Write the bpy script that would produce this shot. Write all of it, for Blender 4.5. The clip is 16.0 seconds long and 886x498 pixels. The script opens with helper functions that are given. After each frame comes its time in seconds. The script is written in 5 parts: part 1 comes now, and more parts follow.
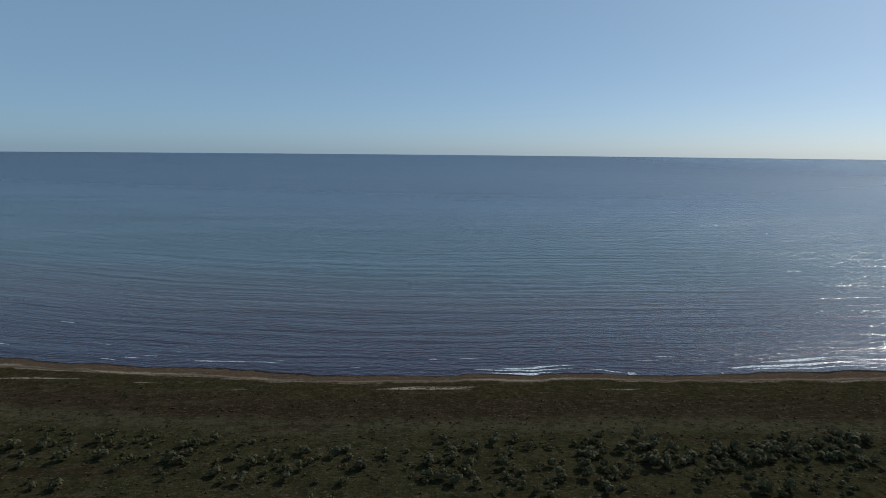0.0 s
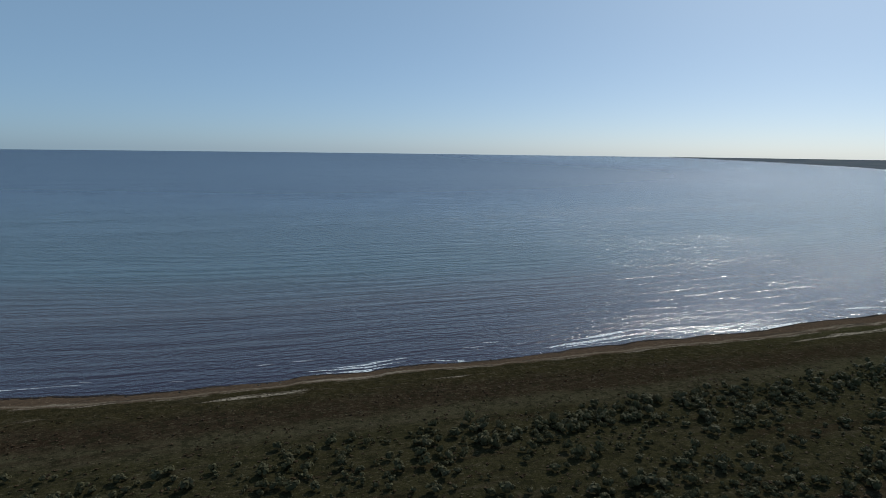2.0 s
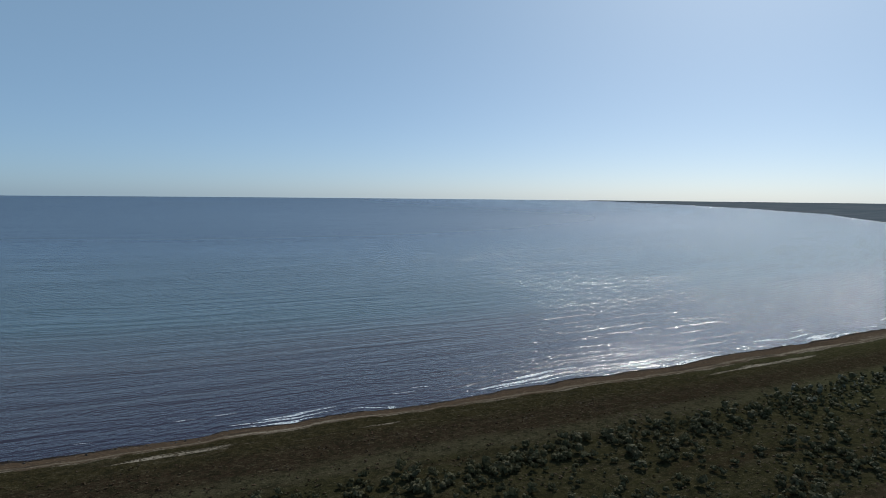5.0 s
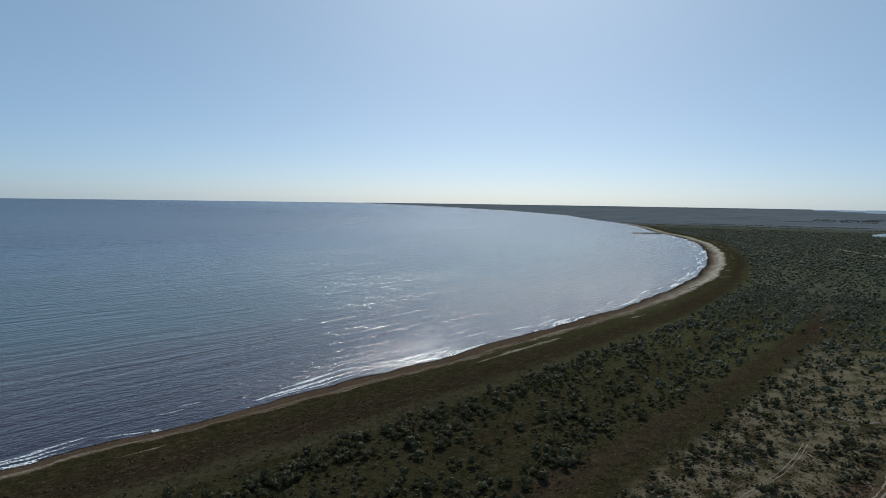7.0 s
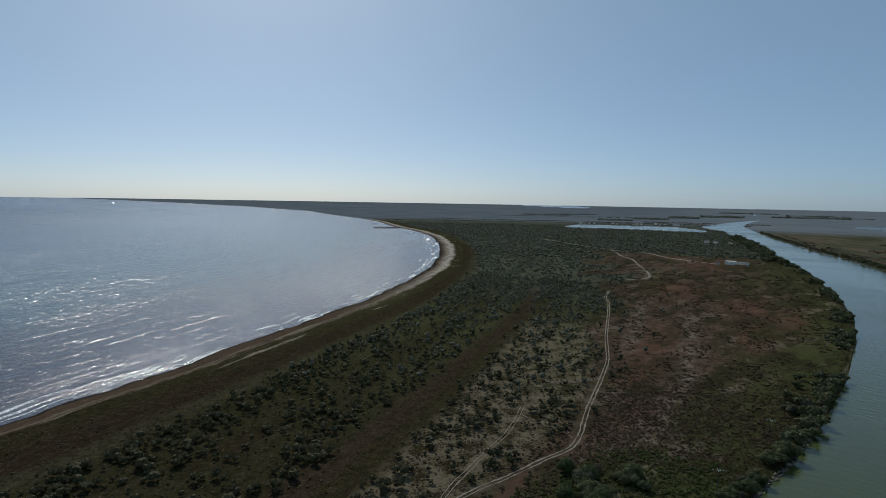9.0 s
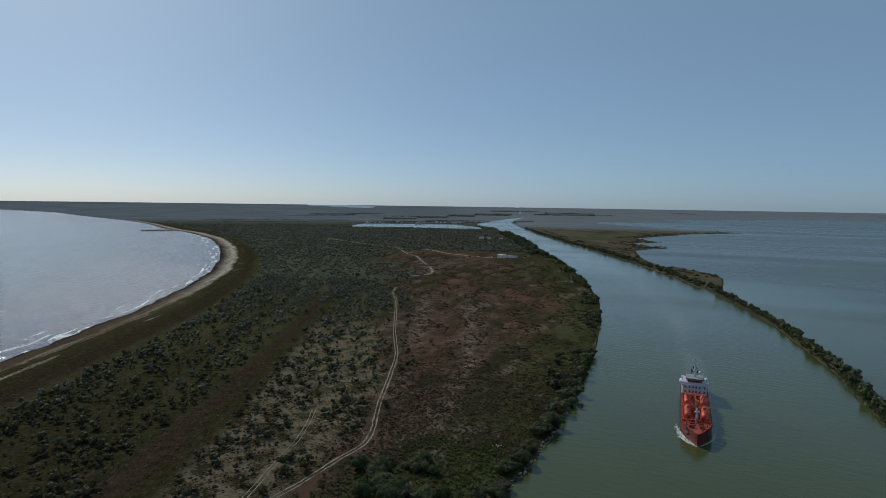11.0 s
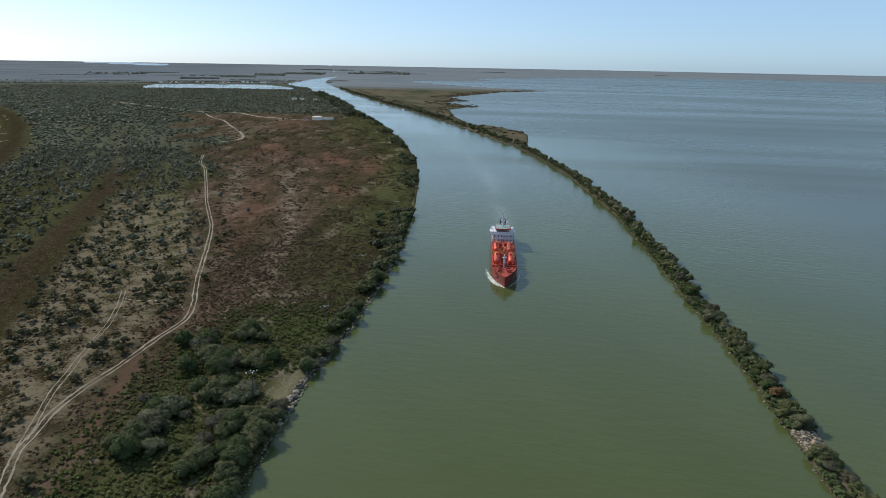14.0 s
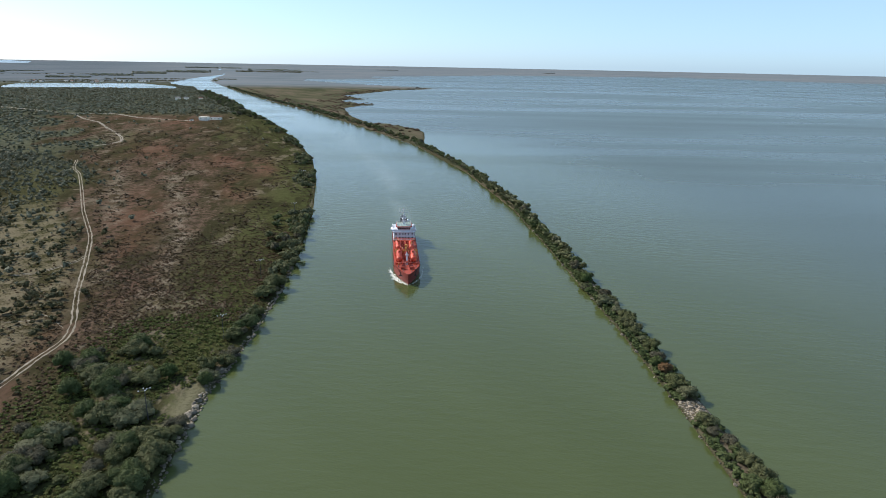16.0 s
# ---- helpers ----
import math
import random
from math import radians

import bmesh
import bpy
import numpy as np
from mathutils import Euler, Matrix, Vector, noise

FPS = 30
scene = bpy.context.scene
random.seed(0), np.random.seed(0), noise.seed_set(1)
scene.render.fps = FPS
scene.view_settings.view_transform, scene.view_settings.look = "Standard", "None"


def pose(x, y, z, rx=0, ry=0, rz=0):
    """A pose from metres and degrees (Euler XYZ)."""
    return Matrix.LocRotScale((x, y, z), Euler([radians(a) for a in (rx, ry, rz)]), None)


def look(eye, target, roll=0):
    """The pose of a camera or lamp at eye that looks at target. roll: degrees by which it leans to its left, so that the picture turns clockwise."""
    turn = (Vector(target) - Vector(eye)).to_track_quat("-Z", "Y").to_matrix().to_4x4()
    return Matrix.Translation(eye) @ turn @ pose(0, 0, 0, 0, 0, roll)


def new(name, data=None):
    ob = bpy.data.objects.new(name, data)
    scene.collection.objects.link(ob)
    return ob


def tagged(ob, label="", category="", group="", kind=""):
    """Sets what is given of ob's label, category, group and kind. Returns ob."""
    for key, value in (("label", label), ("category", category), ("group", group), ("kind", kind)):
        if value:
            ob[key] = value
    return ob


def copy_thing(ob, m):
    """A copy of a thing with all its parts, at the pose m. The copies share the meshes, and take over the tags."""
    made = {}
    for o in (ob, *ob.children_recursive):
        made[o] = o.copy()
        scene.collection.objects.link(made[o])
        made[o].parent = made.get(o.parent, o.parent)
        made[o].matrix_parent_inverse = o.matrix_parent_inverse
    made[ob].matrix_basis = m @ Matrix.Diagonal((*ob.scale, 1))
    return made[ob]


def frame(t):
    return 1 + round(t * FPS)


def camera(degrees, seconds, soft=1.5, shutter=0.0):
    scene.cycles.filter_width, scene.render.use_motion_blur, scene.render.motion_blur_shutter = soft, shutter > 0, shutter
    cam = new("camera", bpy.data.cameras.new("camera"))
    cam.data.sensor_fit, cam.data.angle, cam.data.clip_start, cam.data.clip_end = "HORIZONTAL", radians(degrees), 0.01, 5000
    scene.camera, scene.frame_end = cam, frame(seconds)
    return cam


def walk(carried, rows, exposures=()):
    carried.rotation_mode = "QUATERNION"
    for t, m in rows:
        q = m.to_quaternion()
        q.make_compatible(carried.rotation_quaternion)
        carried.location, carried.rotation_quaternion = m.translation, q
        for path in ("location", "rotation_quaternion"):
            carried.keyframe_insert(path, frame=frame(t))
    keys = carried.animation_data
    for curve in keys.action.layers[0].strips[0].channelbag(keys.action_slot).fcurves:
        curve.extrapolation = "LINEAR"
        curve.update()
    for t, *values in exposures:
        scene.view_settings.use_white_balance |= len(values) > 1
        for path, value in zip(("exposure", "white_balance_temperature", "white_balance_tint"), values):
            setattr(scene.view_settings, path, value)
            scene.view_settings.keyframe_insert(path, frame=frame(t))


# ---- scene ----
cam = camera(71.96, 16.0, soft=0.4)
HEIGHT = 100.0
PATH = [
    (0.0, pose(0, 0, HEIGHT, 80.913, -0.537, 1.759)),
    (0.5, pose(0, 0, HEIGHT, 80.860, -0.430, 0.179)),
    (1.0, pose(0, 0, HEIGHT, 80.846, -0.614, -5.866)),
    (1.5, pose(0, 0, HEIGHT, 80.864, -0.640, -10.266)),
    (2.0, pose(0, 0, HEIGHT, 80.835, -0.725, -14.326)),
    (2.5, pose(0, 0, HEIGHT, 80.874, -0.673, -17.586)),
    (3.0, pose(0, 0, HEIGHT, 80.854, -0.746, -18.230)),
    (3.2, pose(0, 0, HEIGHT, 80.85, -0.735, -18.43)),
    (5.3, pose(0, 0, HEIGHT, 85.47, -0.75, -22.6)),
    (5.5, pose(0, 0, HEIGHT, 85.425, -0.772, -24.305)),
    (6.0, pose(0, 0, HEIGHT, 85.413, -0.805, -27.954)),
    (6.5, pose(0, 0, HEIGHT, 85.444, -0.761, -34.150)),
    (7.0, pose(0, 0, HEIGHT, 85.443, -0.827, -41.903)),
    (7.5, pose(0, 0, HEIGHT, 85.435, -0.771, -45.868)),
    (8.0, pose(0, 0, HEIGHT, 85.428, -0.813, -51.879)),
    (8.5, pose(0, 0, HEIGHT, 85.428, -0.876, -58.723)),
    (9.0, pose(0, 0, HEIGHT, 85.427, -0.983, -65.701)),
    (9.5, pose(0, 0, HEIGHT, 85.422, -1.055, -69.385)),
    (9.7, pose(0, 0, HEIGHT, 85.42, -1.04, -71.3)),
    (11.8, pose(0, 0, HEIGHT, 83.38, -0.94, -91.87)),
    (12.0, pose(0, 0, HEIGHT, 81.297, -0.944, -91.965)),
    (12.5, pose(0, 0, HEIGHT, 75.949, -0.929, -92.150)),
    (13.0, pose(0, 0, HEIGHT, 73.071, -0.887, -92.433)),
    (13.5, pose(0, 0, HEIGHT, 73.124, -0.964, -98.994)),
    (14.0, pose(0, 0, HEIGHT, 73.121, -0.989, -102.474)),
    (14.5, pose(0, 0, HEIGHT, 73.090, -0.968, -103.857)),
    (15.0, pose(0, 0, HEIGHT, 73.111, -1.012, -108.389)),
    (15.5, pose(0, 0, HEIGHT, 73.115, -1.032, -109.497)),
    (16.0, pose(0, 0, HEIGHT, 73.108, -1.069, -112.046)),
]
# The light: exposure rises as the view turns from the sun to the river
walk(cam, PATH, exposures=[
    (0.0, -0.52, 6550, 5), (3.0, -0.48, 6550, 5), (6.0, -0.42, 6550, 5), (8.0, -0.54, 6600, 5), (9.5, -0.72, 6600, 5), (12.0, -0.62, 6600, 5), (12.5, -0.46, 6650, 6), (13.0, -0.16, 6800, 8),
    (13.5, 0.08, 6850, 9), (14.0, 0.25, 6900, 8), (14.5, 0.34, 6900, 8), (15.0, 0.44, 6900, 8), (15.5, 0.57, 6950, 9), (16.0, 0.62, 6950, 9)])

SUN_AZ, SUN_EL = radians(49), radians(38)      # azimuth clockwise from +y
world = bpy.data.worlds.new("sky")
scene.world = world
world.use_nodes = True
wn = world.node_tree
sky = wn.nodes.new("ShaderNodeTexSky")
sky.sky_type = "NISHITA"
sky.sun_disc = False
sky.sun_elevation, sky.sun_rotation = SUN_EL, SUN_AZ
sky.altitude, sky.air_density, sky.dust_density, sky.ozone_density = 1800, 0.65, 4.2, 6.0
haze = wn.nodes.new("ShaderNodeMix")             # thin even haze over the clear sky
haze.data_type = "RGBA"
haze.inputs[0].default_value = 0.38
haze.inputs[7].default_value = (4.0, 6.3, 9.0, 1)
wn.links.new(sky.outputs[0], haze.inputs[6])
clear = wn.nodes.new("ShaderNodeMix")            # a little dust in the air
clear.data_type, clear.blend_type = "RGBA", "MULTIPLY"
clear.inputs[0].default_value = 1.0
clear.inputs[7].default_value = (1.01, 1.0, 0.955, 1)
wn.links.new(haze.outputs[2], clear.inputs[6])
wn.links.new(clear.outputs[2], wn.nodes["Background"].inputs[0])
wn.nodes["Background"].inputs[1].default_value = 0.122
sun_data = bpy.data.lights.new("sun", "SUN")
sun_data.energy, sun_data.angle, sun_data.color = 3.8, radians(0.53), (1.0, 0.975, 0.945)
sun = new("sun", sun_data)
TO_SUN = Vector((math.sin(SUN_AZ) * math.cos(SUN_EL), math.cos(SUN_AZ) * math.cos(SUN_EL), math.sin(SUN_EL)))
sun.matrix_world = look(TO_SUN * 200, (0, 0, 0))

rng = np.random.default_rng(7)


# ---- materials ----
class Nodes:
    """A principled material and short calls for its nodes."""
    def __init__(self, name, rough=0.8, metal=0.0, ior=1.45):
        self.mat = bpy.data.materials.new(name)
        self.mat.use_nodes = True
        self.tree = self.mat.node_tree
        self.b = self.tree.nodes["Principled BSDF"]
        self.b.inputs["Roughness"].default_value = rough
        self.b.inputs["Metallic"].default_value = metal
        self.b.inputs["IOR"].default_value = ior

    def put(self, kind):
        return self.tree.nodes.new(kind)

    def join(self, source, sink):
        self.tree.links.new(source, sink)

    def feed(self, sink, value):
        if isinstance(value, bpy.types.NodeSocket):
            self.join(value, sink)
        else:
            sink.default_value = value

    def place(self):
        return self.put("ShaderNodeNewGeometry").outputs["Position"]

    def attr(self, name):
        n = self.put("ShaderNodeAttribute")
        n.attribute_name = name
        return n.outputs["Fac"]

    def stretch(self, vector, sx, sy, sz, turn=0.0):
        n = self.put("ShaderNodeMapping")
        n.vector_type = "TEXTURE"
        n.inputs["Scale"].default_value = (1 / sx, 1 / sy, 1 / sz)
        n.inputs["Rotation"].default_value = (0, 0, turn)
        self.join(vector, n.inputs["Vector"])
        return n.outputs[0]

    def noise(self, vector, scale, detail=3.0, rough=0.55):
        n = self.put("ShaderNodeTexNoise")
        n.inputs["Scale"].default_value, n.inputs["Detail"].default_value = scale, detail
        n.inputs["Roughness"].default_value = rough
        self.join(vector, n.inputs["Vector"])
        return n.outputs["Fac"]

    def math(self, op, a, b=0.0, clamp=False):
        n = self.put("ShaderNodeMath")
        n.operation, n.use_clamp = op, clamp
        self.feed(n.inputs[0], a)
        self.feed(n.inputs[1], b)
        return n.outputs[0]

    def span(self, value, a, b, c=0.0, d=1.0):
        n = self.put("ShaderNodeMapRange")
        n.interpolation_type = "SMOOTHSTEP"
        self.feed(n.inputs[0], value)
        if a > b:
            a, b, c, d = b, a, d, c
        for i, v in enumerate((a, b, c, d)):
            n.inputs[i + 1].default_value = v
        return n.outputs[0]

    def mix(self, fac, a, b):
        n = self.put("ShaderNodeMix")
        n.data_type = "RGBA"
        self.feed(n.inputs[0], fac)
        for i, v in ((6, a), (7, b)):
            self.feed(n.inputs[i], (*v, 1) if isinstance(v, tuple) else v)
        return n.outputs[2]

    def ramp(self, fac, *stops):
        n = self.put("ShaderNodeValToRGB")
        els = n.color_ramp.elements
        for i, (at, colour) in enumerate(stops):
            e = els[i] if i < 2 else els.new(at)
            e.position, e.color = at, (*colour, 1)
        self.feed(n.inputs[0], fac)
        return n.outputs[0]

    def bump(self, height, strength, distance):
        n = self.put("ShaderNodeBump")
        n.inputs["Strength"].default_value, n.inputs["Distance"].default_value = strength, distance
        self.join(height, n.inputs["Height"])
        self.join(n.outputs[0], self.b.inputs["Normal"])

    def colour(self, value):
        self.feed(self.b.inputs["Base Color"], (*value, 1) if isinstance(value, tuple) else value)
        return self.mat


def plain(name, colour, rough=0.6, metal=0.0, grain=3.0, spread=0.25):
    """Paint or stone with blotches and fine grain."""
    m = Nodes(name, rough, metal)
    p = m.place()
    a = m.noise(p, grain, 4)
    b = m.noise(p, grain * 0.2, 2)
    dark = tuple(c * (1 - spread) for c in colour)
    light = tuple(min(1, c * (1 + spread * 0.6)) for c in colour)
    mixed = m.mix(m.span(m.math("ADD", m.math("MULTIPLY", a, 0.6), m.math("MULTIPLY", b, 0.6)), 0.35, 0.85), dark, light)
    return m.colour(mixed)


def foliage(name, dark, light, dry):
    """Leaves: each spray its own shade, each plant its own tone."""
    m = Nodes(name, 0.65)
    g = m.put("ShaderNodeNewGeometry")
    one = m.put("ShaderNodeObjectInfo").outputs["Random"]
    shade = m.mix(g.outputs["Random Per Island"], dark, light)
    tone = m.span(m.noise(g.outputs["Position"], 0.11, 2), 0.45, 0.75)
    tone = m.math("MULTIPLY", m.math("ADD", tone, one), 0.45)
    m.b.inputs["Specular IOR Level"].default_value = 0.06
    col = m.mix(tone, shade, dry)
    through_leaf = m.put("ShaderNodeBsdfTranslucent")
    m.join(col, through_leaf.inputs["Color"])
    both = m.put("ShaderNodeMixShader")
    both.inputs[0].default_value = 0.22
    m.join(m.b.outputs[0], both.inputs[1])
    m.join(through_leaf.outputs[0], both.inputs[2])
    m.join(both.outputs[0], m.tree.nodes["Material Output"].inputs["Surface"])
    return m.colour(col)


def ground_material():
    m = Nodes("ground_cover", 0.95)
    m.b.inputs["Specular IOR Level"].default_value = 0.0
    p = m.place()
    n_big, n_mid, n_fine = m.noise(p, 0.018, 4), m.noise(p, 0.11, 4), m.noise(p, 0.9, 5, 0.65)
    belt = m.noise(m.stretch(p, 0.012, 0.10, 0.1, radians(7)), 1.0, 4)
    d = m.attr("coast")
    d = m.math("ADD", d, m.math("MULTIPLY", m.math("SUBTRACT", n_mid, 0.5), 9.0))
    d = m.math("ADD", d, m.math("MULTIPLY", m.math("SUBTRACT", n_big, 0.5), 10.0))
    wrack, sand, pale = (0.020, 0.016, 0.015), (0.082, 0.056, 0.037), (0.28, 0.235, 0.18)
    grass, soil, green = (0.027, 0.0215, 0.0088), (0.025, 0.0150, 0.0098), (0.028, 0.0255, 0.0105)
    red, straw = (0.038, 0.024, 0.016), (0.052, 0.046, 0.026)
    beach = m.ramp(m.math("DIVIDE", d, 40.0, True), (0.0, wrack), (0.06, wrack), (0.12, sand), (0.40, sand), (0.46, (0.16, 0.128, 0.092)), (0.52, sand), (0.60, grass))
    far_beach = m.ramp(m.math("DIVIDE", d, 40.0, True), (0.0, wrack), (0.06, wrack), (0.16, (0.12, 0.092, 0.068)), (0.30, (0.27, 0.232, 0.185)), (0.42, (0.44, 0.39, 0.32)), (0.50, (0.36, 0.315, 0.25)), (0.60, grass))
    beach = m.mix(m.attr("bay"), beach, far_beach)
    inland = m.ramp(m.math("DIVIDE", d, 250.0, True), (0.0, grass), (0.15, grass), (0.19, soil), (0.24, soil), (0.265, straw), (0.285, straw), (0.31, green), (0.60, green), (0.615, red), (0.65, red), (0.668, grass))
    grain = m.span(n_fine, 0.3, 0.72)
    inland = m.mix(m.math("MULTIPLY", grain, 0.55), inland, (0.050, 0.041, 0.024))
    streak = m.noise(m.stretch(p, 0.03, 0.22, 0.1, radians(6)), 1.0, 5, 0.65)
    inland = m.mix(m.math("MULTIPLY", m.span(streak, 0.52, 0.66), 0.6), inland, (0.050, 0.040, 0.025))
    inland = m.mix(m.math("MULTIPLY", m.span(belt, 0.54, 0.68), 0.6), inland, soil)
    tussock = m.noise(p, 2.3, 3, 0.6)
    patches = m.noise(p, 0.32, 4, 0.65)
    inland = m.mix(m.math("MULTIPLY", m.span(patches, 0.50, 0.60), 0.6), inland, (0.014, 0.014, 0.0075))
    inland = m.mix(m.math("MULTIPLY", m.span(patches, 0.42, 0.34), 0.5), inland, (0.066, 0.056, 0.034))
    inland = m.mix(m.math("MULTIPLY", m.span(tussock, 0.52, 0.64), 0.5), inland, (0.016, 0.017, 0.009))
    inland = m.mix(m.math("MULTIPLY", m.span(tussock, 0.36, 0.30), 0.7), inland, (0.085, 0.074, 0.050))
    inland = m.mix(m.math("MULTIPLY", m.attr("lush"), m.span(n_mid, 0.2, 0.7, 0.35, 0.85)), inland, m.mix(n_fine, (0.040, 0.042, 0.018), (0.090, 0.088, 0.042)))
    speck = m.noise(m.stretch(p, 0.55, 1.3, 1, radians(5)), 1.0, 3, 0.7)
    inland = m.mix(m.math("MULTIPLY", m.span(speck, 0.60, 0.70), 0.75), inland, (0.11, 0.092, 0.058))
    inland = m.mix(m.math("MULTIPLY", m.span(speck, 0.44, 0.36), 0.6), inland, (0.013, 0.011, 0.007))
    beach = m.mix(m.math("MULTIPLY", m.span(streak, 0.50, 0.64), 0.7), beach, (0.046, 0.036, 0.027))
    beach = m.mix(m.math("MULTIPLY", m.span(speck, 0.50, 0.62), 0.55), beach, (0.040, 0.031, 0.024))
    beach = m.mix(m.math("MULTIPLY", m.span(speck, 0.40, 0.32), 0.5), beach, (0.24, 0.20, 0.155))
    col = m.mix(m.span(d, 21, 25), beach, inland)
    # broken pale drift along the beach's crest, and sandy hollows
    drift = m.math("MULTIPLY", m.math("MULTIPLY", m.span(d, 14, 17), m.span(d, 23, 19)), m.span(belt, 0.51, 0.59))
    drift = m.math("MULTIPLY", drift, m.span(n_fine, 0.40, 0.58))
    col = m.mix(m.math("MULTIPLY", drift, 0.6), col, pale)
    hollow = m.math("MULTIPLY", m.span(belt, 0.60, 0.66), m.math("MULTIPLY", m.span(d, 26, 30), m.span(d, 40, 34)))
    col = m.mix(m.math("MULTIPLY", hollow, m.span(n_fine, 0.40, 0.55)), col, pale)
    thin = m.math("MULTIPLY", m.math("MULTIPLY", m.span(d, 20.5, 22.0), m.span(d, 24.5, 23.0)), m.math("MULTIPLY", m.span(streak, 0.46, 0.58), m.span(n_fine, 0.38, 0.55)))
    col = m.mix(m.math("MULTIPLY", thin, 0.6), col, pale)
    sandy = m.math("MULTIPLY", m.attr("pale"), m.span(m.math("ADD", m.math("MULTIPLY", n_mid, 0.6), m.math("MULTIPLY", n_fine, 0.4)), 0.42, 0.56))
    col = m.mix(m.math("MULTIPLY", sandy, 0.75), col, (0.160, 0.130, 0.088))
    # heath of the river plain
    lanes = m.noise(m.stretch(p, 0.008, 0.030, 1, radians(-9)), 1.0, 5, 0.6)
    heath = m.ramp(lanes, (0.32, (0.048, 0.050, 0.022)), (0.46, (0.060, 0.046, 0.029)), (0.56, (0.120, 0.076, 0.056)), (0.68, (0.068, 0.048, 0.034)))
    heath = m.mix(m.span(m.math("ADD", m.attr("bank"), m.math("MULTIPLY", n_big, 60.0)), 105, 45), heath, (0.052, 0.058, 0.021))
    heath = m.mix(m.math("MULTIPLY", m.span(n_fine, 0.35, 0.7), 0.5), heath, (0.036, 0.029, 0.018))
    clumps = m.noise(p, 0.30, 4, 0.65)
    heath = m.mix(m.math("MULTIPLY", m.span(clumps, 0.46, 0.58), 0.75), heath, (0.026, 0.024, 0.012))
    heath = m.mix(m.math("MULTIPLY", m.span(n_mid, 0.64, 0.72), 0.7), heath, (0.16, 0.13, 0.095))
    mottle = m.noise(m.stretch(p, 0.026, 0.075, 1, radians(-8)), 1.0, 5, 0.68)
    heath = m.mix(m.math("MULTIPLY", m.span(mottle, 0.48, 0.58), 0.75), heath, (0.028, 0.026, 0.013))
    bare = m.noise(m.stretch(p, 0.020, 0.050, 1, radians(-14)), 1.0, 5, 0.7)
    heath = m.mix(m.math("MULTIPLY", m.span(bare, 0.56, 0.64), m.span(n_fine, 0.35, 0.6, 0.3, 0.85)), heath, (0.150, 0.120, 0.088))
    heath = m.mix(m.math("MULTIPLY", m.math("MULTIPLY", m.attr("rust"), m.span(bare, 0.40, 0.55)), 0.75, True), heath, m.mix(n_fine, (0.070, 0.034, 0.022), (0.150, 0.082, 0.058)))
    heath = m.mix(m.math("MULTIPLY", m.math("MULTIPLY", m.attr("meadow"), m.span(mottle, 0.60, 0.42, 0.1, 1.0)), 0.7, True), heath, m.mix(n_fine, (0.036, 0.041, 0.015), (0.082, 0.084, 0.036)))
    heath = m.mix(m.math("MULTIPLY", m.math("MULTIPLY", m.attr("bare"), m.span(m.math("ADD", m.math("MULTIPLY", n_mid, 0.5), m.math("MULTIPLY", n_fine, 0.5)), 0.45, 0.58)), 0.8, True), heath, (0.19, 0.152, 0.115))
    col = m.mix(m.attr("plain"), col, heath)
    col = m.mix(m.math("MULTIPLY", m.attr("worn"), m.span(n_fine, 0.3, 0.5, 0.4, 0.9)), col, (0.085, 0.052, 0.036))
    thick = m.mix(m.span(n_mid, 0.35, 0.65), (0.052, 0.055, 0.037), (0.094, 0.094, 0.066))
    col = m.mix(m.attr("thicket"), col, thick)
    col = m.mix(m.math("MULTIPLY", m.attr("clearing"), m.span(n_fine, 0.3, 0.55, 0.5, 1.0)), col, (0.140, 0.125, 0.078))
    # reed marsh far off, blue-grey distance haze painted into its colour
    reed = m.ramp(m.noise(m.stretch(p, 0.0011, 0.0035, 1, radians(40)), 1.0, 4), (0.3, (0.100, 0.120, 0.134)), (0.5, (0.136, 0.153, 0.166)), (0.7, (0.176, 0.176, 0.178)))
    hazed_reed = m.ramp(m.noise(m.stretch(p, 0.011, 0.0012, 1, radians(4)), 1.0, 5, 0.6), (0.36, (0.080, 0.098, 0.112)), (0.5, (0.112, 0.128, 0.142)), (0.64, (0.150, 0.152, 0.156)))
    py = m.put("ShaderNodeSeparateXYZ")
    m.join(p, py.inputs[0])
    reed = m.mix(m.span(py.outputs[1], -150, 500), reed, hazed_reed)
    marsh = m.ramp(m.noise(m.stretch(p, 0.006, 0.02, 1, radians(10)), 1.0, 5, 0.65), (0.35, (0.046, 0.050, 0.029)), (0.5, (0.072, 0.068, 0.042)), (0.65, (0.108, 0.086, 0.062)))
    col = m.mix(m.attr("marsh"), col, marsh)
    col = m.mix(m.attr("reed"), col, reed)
    m.bump(m.math("ADD", n_fine, m.math("MULTIPLY", n_mid, 1.5)), 0.9, 0.5)
    return m.colour(col)


